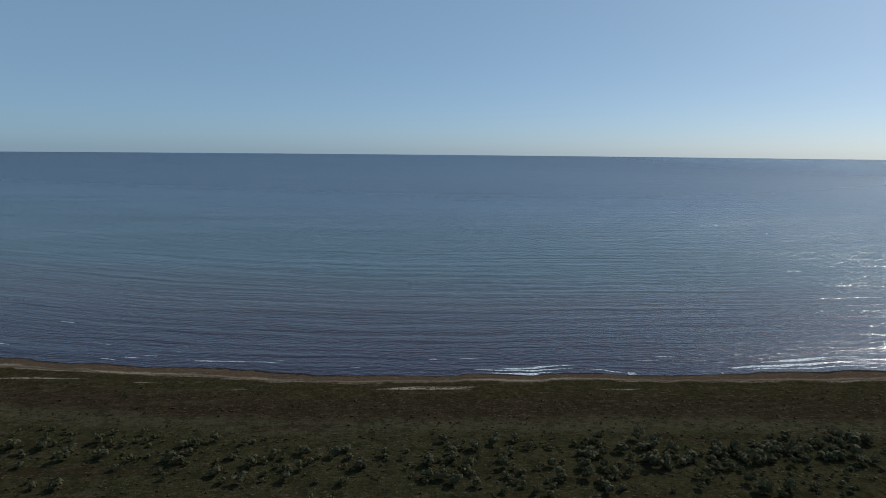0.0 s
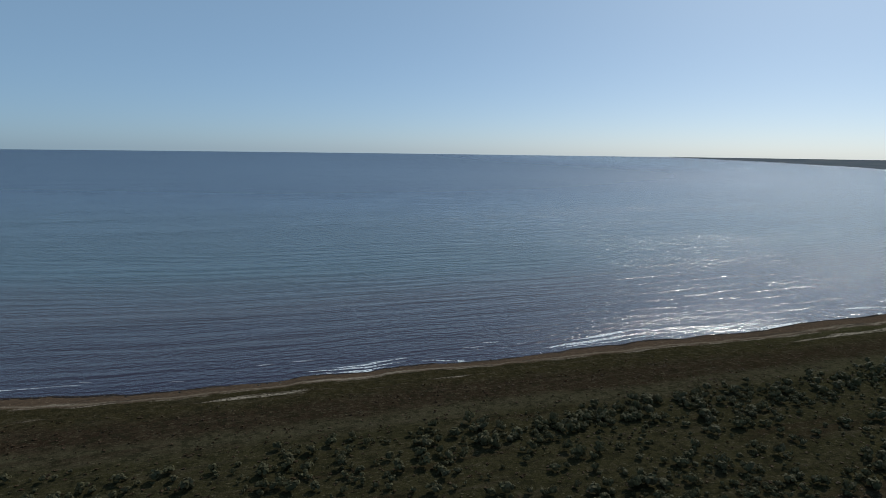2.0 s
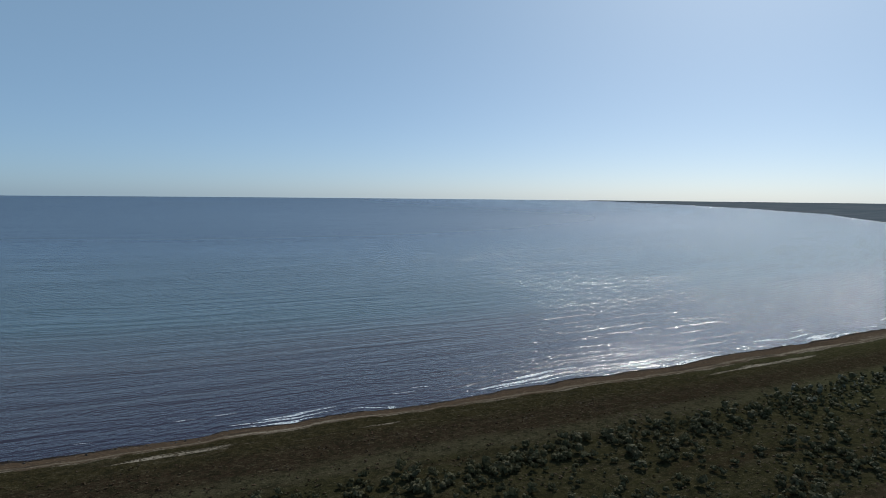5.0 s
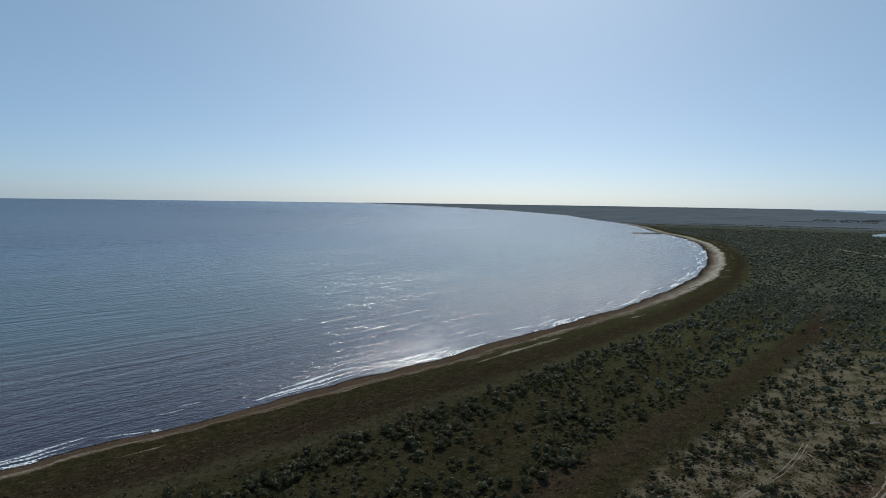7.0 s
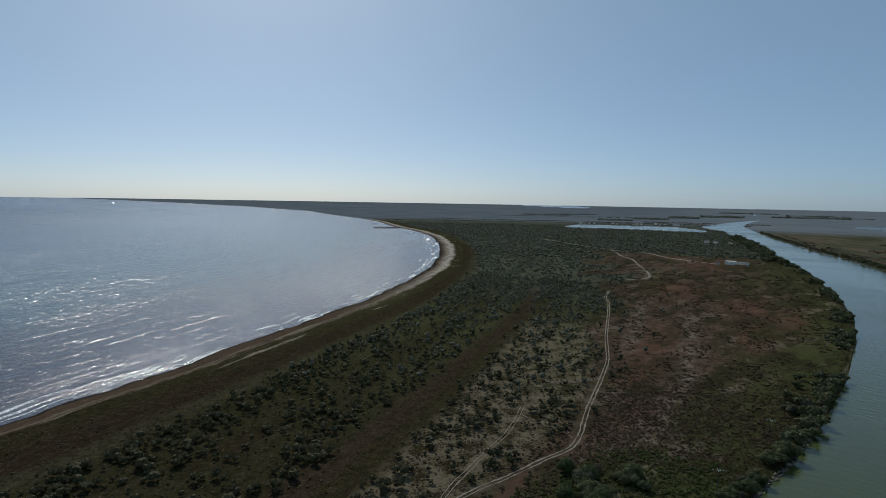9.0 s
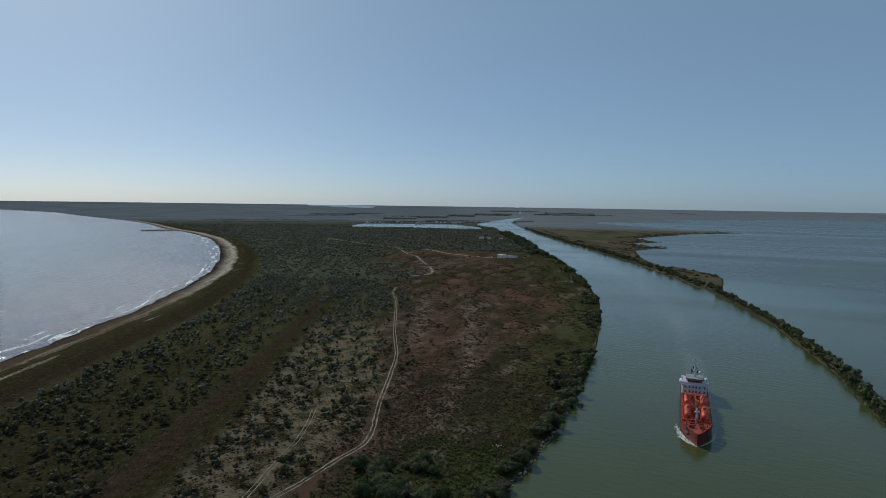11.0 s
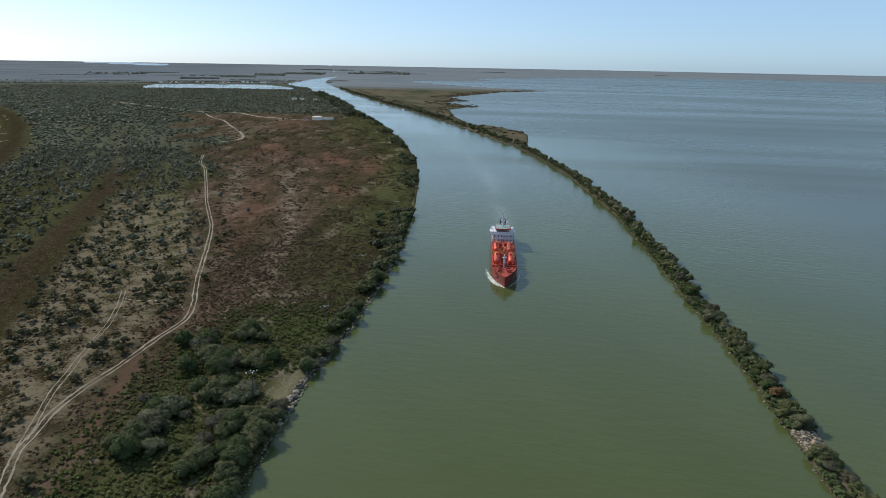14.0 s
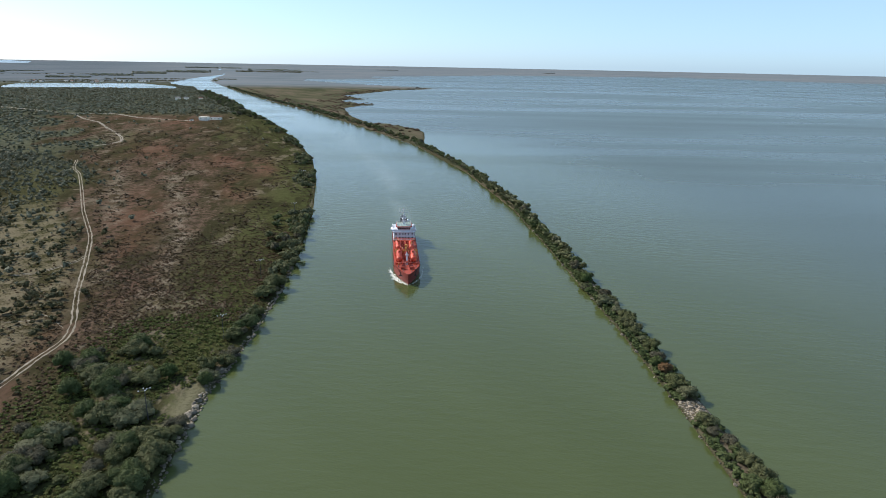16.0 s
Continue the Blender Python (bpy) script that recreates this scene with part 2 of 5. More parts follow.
def sea_material():
    m = Nodes("sea_water", 0.2, 0, 1.33)
    p = m.place()
    shore = m.attr("coast")
    far = m.noise(m.stretch(p, 0.0015, 0.006, 1, radians(6)), 1.0, 3)
    out = m.math("ADD", shore, m.math("MULTIPLY", m.math("SUBTRACT", far, 0.5), 220.0))
    col = m.ramp(m.math("DIVIDE", out, 900.0, True), (0.0, (0.022, 0.015, 0.030)), (0.04, (0.032, 0.024, 0.038)), (0.14, (0.054, 0.046, 0.054)), (0.28, (0.045, 0.071, 0.083)), (0.62, (0.043, 0.070, 0.098)), (1.0, (0.036, 0.061, 0.104)))
    x = m.put("ShaderNodeSeparateXYZ")
    m.join(p, x.inputs[0])
    bend = m.math("MULTIPLY", m.noise(p, 0.012, 2), 16.0)

    def rows(along, across, shift, detail):
        """Long crests that run with the shore."""
        c = m.put("ShaderNodeCombineXYZ")
        m.join(m.math("MULTIPLY", x.outputs[0], along), c.inputs[0])
        m.join(m.math("MULTIPLY", m.math("ADD", shore, bend), across), c.inputs[1])
        c.inputs[2].default_value = shift
        return m.noise(c.outputs[0], 1.0, detail, 0.55)
    calm = m.span(m.noise(m.stretch(p, 0.002, 0.010, 0.1, radians(8)), 1.0, 3), 0.3, 0.7, 0.65, 1.25)
    swell = m.math("ADD", m.math("MULTIPLY", rows(0.0045, 0.070, 0.0, 2), 1.9), m.math("MULTIPLY", rows(0.009, 0.15, 5.0, 2), 0.85))
    chop = m.noise(m.stretch(p, 0.22, 0.36, 0.1, radians(8)), 1.0, 3, 0.55)
    mid = m.noise(m.stretch(p, 0.105, 0.22, 0.1, radians(48)), 1.0, 2, 0.55)
    off = m.noise(m.stretch(p, 0.036, 0.095, 0.1, radians(48)), 1.0, 2, 0.55)
    far_out = m.span(shore, 600, 1100)
    middle = m.math("MULTIPLY", m.math("MAXIMUM", m.span(shore, 200, 520), m.span(x.outputs[0], 180, 420)), m.math("SUBTRACT", 1.0, far_out))
    sea_state = m.math("ADD", m.math("MULTIPLY", m.math("MULTIPLY", m.math("MULTIPLY", chop, 0.95), m.span(shore, 700, 250, 0.3, 1.0)), m.span(x.outputs[0], 460, 200, 0.3, 1.0)), m.math("ADD", m.math("MULTIPLY", m.math("MULTIPLY", mid, 2.7), middle), m.math("MULTIPLY", m.math("MULTIPLY", off, 4.0), far_out)))
    m.bump(m.math("ADD", swell, m.math("MULTIPLY", sea_state, calm)), 1.0, 1.0)
    gloss = m.span(shore, 300, 1300, 0.165, 0.28)
    # breakers in rows along the shore, lacy where they have run out
    crest = rows(0.016, 0.19, 9.0, 4)
    lace = m.noise(p, 0.9, 4, 0.75)
    near = m.span(shore, 46, 6)
    busy = m.math("MULTIPLY", m.span(x.outputs[0], 20, 200), m.span(shore, 40, 10))
    lift = m.math("ADD", m.math("MULTIPLY", near, 0.10), m.math("MULTIPLY", busy, 0.04))
    foam = m.math("MULTIPLY", m.span(m.math("ADD", crest, lift), 0.70, 0.735), m.span(shore, 85, 50))
    foam = m.math("MULTIPLY", foam, m.span(lace, 0.42, 0.56))
    m.join(m.math("ADD", m.math("MULTIPLY", foam, 0.5), gloss), m.b.inputs["Roughness"])
    return m.colour(m.mix(foam, col, (0.75, 0.77, 0.78)))


def river_material():
    m = Nodes("river_water", 0.14, 0, 1.33)
    p = m.place()
    cloud = m.noise(m.stretch(p, 0.004, 0.012, 1, radians(15)), 1.0, 4)
    col = m.ramp(cloud, (0.3, (0.049, 0.061, 0.020)), (0.7, (0.060, 0.073, 0.026)))
    lagoon = m.attr("lagoon")
    col = m.mix(lagoon, col, (0.041, 0.053, 0.034))
    # ship's wake: paler aerated water, its sky reflection painted into the colour
    wake = m.math("MULTIPLY", m.attr("wake"), m.span(m.noise(m.stretch(p, 0.010, 0.045, 1, radians(-8)), 1.0, 4), 0.35, 0.65))
    col = m.mix(m.math("MULTIPLY", wake, 0.5), col, (0.15, 0.165, 0.125))
    wind = m.span(m.noise(m.stretch(p, 0.0010, 0.0050, 1, radians(66)), 1.0, 4), 0.35, 0.7)
    chop = m.noise(m.stretch(p, 0.12, 0.30, 0.1, radians(60)), 1.0, 3)
    ripple = m.noise(m.stretch(p, 0.7, 1.5, 0.1, radians(50)), 1.0, 2)
    h = m.math("ADD", m.math("MULTIPLY", chop, 0.35), m.math("MULTIPLY", ripple, 0.10))
    m.bump(m.math("MULTIPLY", m.math("MULTIPLY", h, m.math("ADD", m.math("MULTIPLY", wind, 0.3), 0.42)), m.span(lagoon, 0.0, 1.0, 1.0, 0.55)), 0.8, 1.0)
    m.join(m.math("ADD", m.math("MULTIPLY", lagoon, 0.13), m.math("ADD", m.math("MULTIPLY", wind, 0.10), 0.11)), m.b.inputs["Roughness"])
    return m.colour(col)


GROUND, SEA, RIVER = ground_material(), sea_material(), river_material()
SCRUB = foliage("scrub_leaves", (0.036, 0.035, 0.014), (0.098, 0.092, 0.044), (0.112, 0.097, 0.058))
# far scrub leaves, lightened in colour to paint in distance haze
HAZED_LEAF = foliage("hazed_leaves", (0.074, 0.078, 0.050), (0.172, 0.174, 0.120), (0.156, 0.148, 0.108))
WILLOW = foliage("willow_leaves", (0.040, 0.048, 0.019), (0.120, 0.128, 0.058), (0.106, 0.104, 0.056))
RUSTY = foliage("rusty_leaves", (0.09, 0.045, 0.02), (0.17, 0.085, 0.035), (0.13, 0.09, 0.05))
HEATH = foliage("heath_tufts", (0.027, 0.021, 0.011), (0.066, 0.049, 0.025), (0.080, 0.044, 0.028))
UNDER = foliage("undergrowth_leaves", (0.040, 0.058, 0.014), (0.105, 0.135, 0.036), (0.092, 0.084, 0.036))
GREEN = foliage("green_leaves", (0.030, 0.046, 0.016), (0.088, 0.115, 0.042), (0.085, 0.092, 0.046))
BROWN = foliage("brownish_leaves", (0.044, 0.041, 0.026), (0.105, 0.098, 0.066), (0.095, 0.088, 0.060))
PALE_LEAF = foliage("pale_leaves", (0.055, 0.061, 0.032), (0.155, 0.160, 0.090), (0.132, 0.126, 0.082))
BARK = plain("bark", (0.11, 0.09, 0.07), 0.9, 0, 6)
STONE = plain("rock", (0.25, 0.205, 0.155), 0.9, 0, 1.5, 0.45)
DARK_STONE = plain("dark_rock", (0.12, 0.10, 0.078), 0.8, 0, 1.5, 0.5)
DIRT = plain("track_dirt", (0.20, 0.165, 0.125), 0.95, 0, 0.7, 0.35)
FOAM = plain("foam", (0.74, 0.77, 0.74), 0.7, 0, 1.0, 0.25)


# ---- plan: waterlines in metres, y ahead of the first view ----
COAST = [(-3000, 1200), (-900, 480), (-400, 320), (-222, 276), (-80, 262), (20, 265), (115, 273), (176, 278), (266, 286), (410, 303), (514, 315), (658, 345), (819, 389), (1005, 460), (1213, 554), (1502, 711), (1751, 890), (1918, 1046), (2315, 1352), (2517, 1558), (2928, 2189), (2973, 2674), (2883, 3117), (2703, 3527), (2530, 3850), (2200, 4500)]
BANK = [(-3000, 1000), (-1000, 380), (-300, 140), (60, 42), (138, 17), (168, 8), (186, 2), (198, -4), (225, -15), (271, -32), (321, -48), (408, -71), (531, -97), (643, -115), (784, -125), (1027, -129), (1178, -118), (1645, -100), (2068, -69), (2257, -32), (2482, -27), (2715, 43), (2903, 67), (3302, -40), (3600, -190)]
JETTY = [(-300, 30), (0, -86.5), (88, -117.3), (121, -129.8), (148, -139.5), (180, -150.5), (211, -160), (302, -188), (377, -210), (532, -242), (733, -262)]
FARBANK = [(974, -255), (1266, -238), (1638, -195), (2492, -135), (3071, -101), (3316, -131), (3600, -195)]
TRACK = [(118, 72), (144, 75), (157, 77), (166, 76), (176, 75), (189, 71), (204, 64), (222, 57), (238, 50), (252, 49), (272, 51), (292, 53), (343, 56), (390, 60), (453, 71), (520, 81), (608, 94), (649, 104), (703, 109)]
TRACK_2 = [(160, 77.5), (168, 78), (187, 79.5), (214, 79), (240, 78), (258, 79), (279, 82)]
TRACK_3 = [(1290, 192), (1180, 163), (1115, 135), (1022, 114), (928, 91), (863, 82), (830, 89), (813, 105)]
TRACK_4 = [(348, 56.5), (340, 60), (334, 65), (328, 71), (325, 77), (326, 84)]
TRACK_5 = [(268, 79), (264, 73), (263, 65)]
TRACK_6 = [(250, 52), (262, 57), (270, 64)]
WAKE = [(335, -112), (420, -138), (540, -165), (680, -183), (850, -190), (1050, -187), (1300, -178), (1700, -150), (2300, -95)]
WORN = [(208, 60), (180, 62), (160, 62), (140, 64)]
ROAD = [(1600, 430), (1495, 351), (1411, 287), (1302, 196), (1280, 130), (1188, 78), (1109, -7)]
LAGOON = [(6000, -195), (6000, -6000), (600, -6000), (600, -4600), (1200, -3900), (2167, -3351), (3022, -2761), (3489, -1852), (3475, -948), (3276, -1051), (3212, -512), (2926, -661), (2589, -881), (2397, -975), (2291, -735), (1899, -437), (1747, -484), (1627, -351), (1507, -442), (1401, -325), (1189, -289), (1047, -284), (1011, -314), (932, -332), (874, -325), (805, -300)]
POND = [(2551, 588), (2726, 575), (2793, 168), (2572, 41), (2338, 29), (2405, 317), (2386, 544)]


def arr(points):
    return np.array(points, float)


def aside(points, width):
    """The line shifted to its right-hand side."""
    p = arr(points)
    t = np.gradient(p, axis=0)
    t /= np.linalg.norm(t, axis=1)[:, None]
    return p + np.stack([t[:, 1], -t[:, 0]], 1) * width


JETTY_SEA = aside(JETTY, 8.0)
MAIN_POLY = np.vstack([arr(COAST), [(4200, 4500), (6000, 2000), (6000, -190)], arr(BANK)[::-1]])
LAND_POLY = np.vstack([arr(JETTY), arr(FARBANK), arr(LAGOON), JETTY_SEA[::-1]])
PONDS = [arr(POND), arr([(4250, 840), (4330, 1330), (4460, 1300), (4420, 830)])]


def line_gap(p, line, closed=False):
    """The distance of points from a polyline."""
    line = arr(line)
    a, b = (line, np.roll(line, -1, 0)) if closed else (line[:-1], line[1:])
    best = np.full(len(p), 1e9)
    for (ax, ay), (bx, by) in zip(a, b):
        dx, dy = bx - ax, by - ay
        t = np.clip(((p[:, 0] - ax) * dx + (p[:, 1] - ay) * dy) / (dx * dx + dy * dy), 0, 1)
        best = np.minimum(best, np.hypot(ax + t * dx - p[:, 0], ay + t * dy - p[:, 1]))
    return best


def within_poly(p, poly):
    odd = np.zeros(len(p), bool)
    for (ax, ay), (bx, by) in zip(poly, np.roll(poly, -1, 0)):
        if ay == by:
            continue
        odd ^= ((ay > p[:, 1]) != (by > p[:, 1])) & (p[:, 0] < (bx - ax) * (p[:, 1] - ay) / (by - ay) + ax)
    return odd


def shore_gap(p):
    """Distance from the nearest water's edge, negative on water; and whether it is the river's."""
    main, land = within_poly(p, MAIN_POLY), within_poly(p, LAND_POLY)
    pond = np.any([within_poly(p, q) for q in PONDS], axis=0)
    sea = line_gap(p, COAST)
    river = np.minimum(line_gap(p, BANK), np.minimum(line_gap(p, LAND_POLY, True), np.min([line_gap(p, q, True) for q in PONDS], axis=0)))
    d = np.minimum(sea, river)
    return np.where((main | land) & ~pond, d, -d), sea, river


def step01(v, a, b):
    t = np.clip((v - a) / (b - a), 0, 1)
    return t * t * (3 - 2 * t)


BOWL = 2450.0                                   # past this the sheet bends up to meet the horizon


def bowl(r):
    u = r / BOWL
    return np.where(u > 1, HEIGHT * (1 - u) ** 2, 0.0)


def relief(p):
    """Low dunes and tussocky swells near the camera."""
    x, y = p[:, 0], p[:, 1]
    w = 0.5 * np.sin(x * 0.11 + 1.3 * np.sin(y * 0.07)) * np.sin(y * 0.17 + 0.8 * np.sin(x * 0.05)) + 0.3 * np.sin(x * 0.31 + y * 0.23)
    return 0.28 * w


def cusps(p):
    """How far the beach juts into the sea, in metres."""
    x = p[:, 0]
    return 1.7 * np.sin(x / 9.0 + 1.6 * np.sin(x / 31.0)) * (0.4 + 0.6 * np.sin(x / 57.0 + 1.0) ** 2) + 1.6 * np.sin(x / 23.0 + 0.7 * np.sin(x / 11.0)) + 0.5 * np.sin(x / 3.1 + np.sin(x / 5.3))


def ground_height(p):
    sd, sea, river = shore_gap(p)
    sd = np.where(sea < river, sd + cusps(p) * np.exp(-np.abs(sd) / 12), sd)
    r = np.hypot(p[:, 0], p[:, 1])
    top = np.where(sea < river, 1.6 * (1 - np.exp(-np.maximum(sd, 0) / 14)), 1.3 * (1 - np.exp(-np.maximum(sd, 0) / 2.5)))
    z = np.where(sd > 0, top, np.maximum(sd * 0.2, -3.0))
    z += relief(p) * step01(sd, 3, 25) * (1 - step01(r, 350, 600))
    return z + bowl(r)


def sheet(name, mat, az0, az1, cols, deps, height, attrs, label, category):
    """A sheet laid out in even steps of direction and of depression, so that it is finest near by."""
    az = np.radians(np.linspace(az0, az1, cols))
    dep = np.radians(deps)
    far = 1 / np.maximum(np.tan(dep) / HEIGHT, 1e-9)
    r = np.where(far > BOWL, 2 * BOWL - BOWL * BOWL / far, far)
    rr, aa = np.meshgrid(r, az, indexing="ij")
    p = np.stack([rr.ravel() * np.sin(aa.ravel()), rr.ravel() * np.cos(aa.ravel())], 1)
    co = np.column_stack([p, height(p)]).astype(np.float32)
    i = (np.arange(len(r) - 1)[:, None] * cols + np.arange(cols - 1)[None, :]).ravel()
    quads = np.stack([i, i + cols, i + cols + 1, i + 1], 1).astype(np.int32)
    ob = grid_mesh(name, co, quads, mat, True)
    for key, values in attrs(p).items():
        ob.data.attributes.new(key, "FLOAT", "POINT").data.foreach_set("value", values.astype(np.float32))
    return tagged(ob, label, category, kind="structure")


def grid_mesh(name, co, polys, mat, smooth=False):
    """A mesh from arrays; all faces have the same number of corners."""
    n = polys.shape[1]
    me = bpy.data.meshes.new(name)
    me.vertices.add(len(co))
    me.vertices.foreach_set("co", np.asarray(co, np.float32).ravel())
    me.loops.add(polys.size)
    me.loops.foreach_set("vertex_index", polys.astype(np.int32).ravel())
    me.polygons.add(len(polys))
    me.polygons.foreach_set("loop_start", np.arange(0, polys.size, n, dtype=np.int32))
    me.polygons.foreach_set("loop_total", np.full(len(polys), n, np.int32))
    me.polygons.foreach_set("use_smooth", np.full(len(polys), smooth))
    me.materials.append(mat)
    me.update(calc_edges=True)
    return new(name, me)


def patchy(p, a, b, seed=0.0):
    """A soft irregular field between 0 and 1."""
    x, y = p[:, 0] + seed * 37, p[:, 1] - seed * 19
    v = np.sin(x / a + 1.7 * np.sin(y / b)) + np.sin(y / b * 1.3 + 1.3 * np.sin(x / a * 0.7)) + 0.8 * np.sin((x + y) / (a * 0.4)) * np.sin((x - y) / (b * 0.5))
    return np.clip(v / 4 + 0.5, 0, 1)


PLAIN_X, PLAIN_D = [100, 150, 250, 300, 400, 540, 726, 1021, 1250, 1300], [40, 55, 75, 90, 135, 185, 235, 305, 350, 350]


def plain_zone(p, sea, river):
    """The open heath between the scrub and the river."""
    edge = np.interp(p[:, 0], PLAIN_X, PLAIN_D)
    edge = edge + (patchy(p, 30, 22, 8) - 0.5) * 90 * step01(p[:, 0], 330, 600)
    main = within_poly(p, MAIN_POLY)
    z = (1 - step01(river - edge, -12, 12)) * step01(p[:, 0], 90, 130) * (1 - step01(p[:, 0], 1230, 1290))
    return z * main


def pale_zone(p, sea, river):
    edge = np.interp(p[:, 0], PLAIN_X, PLAIN_D)
    z = step01(sea, 166, 176) * (1 - step01(river - edge, 85, 110)) * step01(river - edge, -12, 6)
    return z * (1 - step01(p[:, 0], 420, 560)) * step01(p[:, 0], 100, 150)


BARE = [([(262, 22), (331, 17), (409, 12), (480, 13), (576, 22)], 6.0), ([(421, 52), (480, 55), (554, 60), (640, 66)], 7.0), ([(362, 12), (378, 5)], 5.0), ([(300, 47), (330, 48)], 6.0), ([(860, 92), (940, 100), (1010, 60)], 16.0), ([(1167, 60), (1110, 40)], 14.0)]
RUST = [(660, -30, 70, 22), (600, -60, 60, 14), (502, -27, 50, 12), (330, 35, 40, 14), (240, 58, 22, 8), (290, 66, 40, 10), (450, 40, 70, 18), (1050, 20, 80, 30), (760, 40, 80, 30)]
MEADOW = [(376, -32, 32, 12), (860, -45, 70, 26), (900, 78, 60, 12), (470, -60, 60, 14), (980, -70, 70, 25), (300, 5, 30, 10), (560, -80, 70, 14), (330, 53, 16, 5)]


def ground_attrs(p):
    sd, sea, river = shore_gap(p)
    r = np.hypot(p[:, 0], p[:, 1])
    wide = np.interp(p[:, 0], [-300, -60, 60, 150, 450, 1350], [0.7, 0.55, 0.42, 0.66, 0.95, 1.5])
    sea = np.maximum(sea + cusps(p) * np.exp(-sea / 12), 0)
    coast = np.where(sd > 0, np.where(sea < 25 * wide, sea / wide, sea - 25 * wide + 25), 0)
    south = within_poly(p, LAND_POLY)
    # weight of the haze-tinted reed cover, rising with distance
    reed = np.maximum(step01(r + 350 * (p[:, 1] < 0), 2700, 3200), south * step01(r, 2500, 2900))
    thicket = step01(p[:, 0], 520, 800) * step01(sea, 62, 80) * (1 - plain_zone(p, sea, river)) * (1 - np.exp(-(line_gap(p, ROAD) / 10) ** 2)) * (0.5 + 0.5 * patchy(p, 45, 30, 1)) * within_poly(p, MAIN_POLY)
    clearing = np.exp(-(line_gap(p, [(166, 13), (178, 9.5), (190, 4.5)]) / 4.0) ** 2)
    bare = sum(0.9 * np.exp(-(line_gap(p, q) / w) ** 2) for q, w in BARE)
    rust = sum(np.exp(-(((p[:, 0] - x) / a) ** 2 + ((p[:, 1] - y) / b) ** 2)) for x, y, a, b in RUST) + 0.8 * np.exp(-(line_gap(p, ROAD) / 30) ** 2)
    meadow = sum(np.exp(-(((p[:, 0] - x) / a) ** 2 + ((p[:, 1] - y) / b) ** 2)) for x, y, a, b in MEADOW)
    lush = step01(p[:, 0], 150, 480) * within_poly(p, MAIN_POLY) * (0.35 + 0.65 * step01(np.sin(sea / 11 + 2 * patchy(p, 60, 40, 6)), -0.6, 0.4)) * (1 - np.exp(-((sea - 158) / 10) ** 2)) * (1 - 0.7 * np.exp(-((sea - 50) / 12) ** 2))
    return {"lush": lush, "bare": bare, "rust": rust, "meadow": meadow, "bay": step01(p[:, 0], 380, 900), "coast": np.where(south, 90, coast), "bank": river, "plain": plain_zone(p, sea, river), "pale": pale_zone(p, sea, river), "reed": reed, "thicket": thicket, "marsh": south * 1.0, "worn": np.exp(-(line_gap(p, WORN) / 3.2) ** 2), "clearing": clearing}


def water_attrs(p):
    d = line_gap(p, COAST)
    d = d - cusps(p) * np.exp(-d / 12)
    lag = step01(line_gap(p, JETTY), 8, 240) * step01(-(p[:, 1] + np.interp(p[:, 0], [-300, 0, 267, 733, 1266, 3600], [-30, 83, 176, 265, 238, 195])), 0, 30)
    wake = np.exp(-(line_gap(p, WAKE) / np.interp(p[:, 0], [330, 500, 900, 1600], [5, 9, 16, 30])) ** 2) * step01(p[:, 0], 320, 380) * (1 - step01(p[:, 0], 1300, 2300))
    return {"coast": d, "lagoon": lag, "wake": wake}


def flat(p):
    return bowl(np.hypot(p[:, 0], p[:, 1]))


DEPS = np.concatenate([[80, 65, 52], np.arange(44, 3.0, -0.17), np.arange(3.0, 0.31, -0.06), [0.32]])
WET = np.concatenate([[80, 65, 52, 44, 36, 30], np.arange(26, 4, -0.3), np.arange(4.0, 0.31, -0.12), [0.32]])
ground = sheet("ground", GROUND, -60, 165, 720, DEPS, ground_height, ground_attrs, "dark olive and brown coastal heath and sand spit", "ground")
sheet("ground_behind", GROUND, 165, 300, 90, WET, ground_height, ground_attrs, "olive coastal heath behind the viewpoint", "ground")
sheet("sea", SEA, -60, 68, 300, WET, flat, water_attrs, "grey-blue rippled sea with low breakers", "sea")
sheet("river", RIVER, 68, 300, 430, WET, flat, water_attrs, "calm green-grey river and lagoon water", "river")


# ---- plants ----
def sprays(rand, centres, radii, count, size, droop=0.0):
    """Small leafy cards over the outside of some lumps: corners of quads."""
    pick = rand.choice(len(centres), count, p=radii ** 2 / (radii ** 2).sum())
    n = rand.normal(size=(count, 3))
    n[:, 2] = np.where(n[:, 2] < -0.5, -n[:, 2], n[:, 2])
    n /= np.linalg.norm(n, axis=1)[:, None]
    at = centres[pick] + n * (radii[pick] * rand.uniform(0.82, 1.14, count))[:, None]
    u = np.cross(n, rand.normal(size=(count, 3)))
    u /= np.linalg.norm(u, axis=1)[:, None] + 1e-9
    v = np.cross(n, u) + n * rand.uniform(-0.7, 0.7, (count, 1))
    v[:, 2] -= droop
    s = size * rand.uniform(0.6, 1.4, (count, 1))
    u, v = u * s * 0.55, v * s * 0.9
    return np.stack([at - u * 0.6 - v * 0.5, at + u * 0.6 - v * 0.5, at + u + v * 0.5, at - u * 0.5 + v * 0.6], 1).reshape(-1, 3)


ICO = bmesh.new()
bmesh.ops.create_icosphere(ICO, subdivisions=1, radius=1)
ICO_V = np.array([v.co for v in ICO.verts])
ICO_F = np.array([[v.index for v in f.verts] for f in ICO.faces])


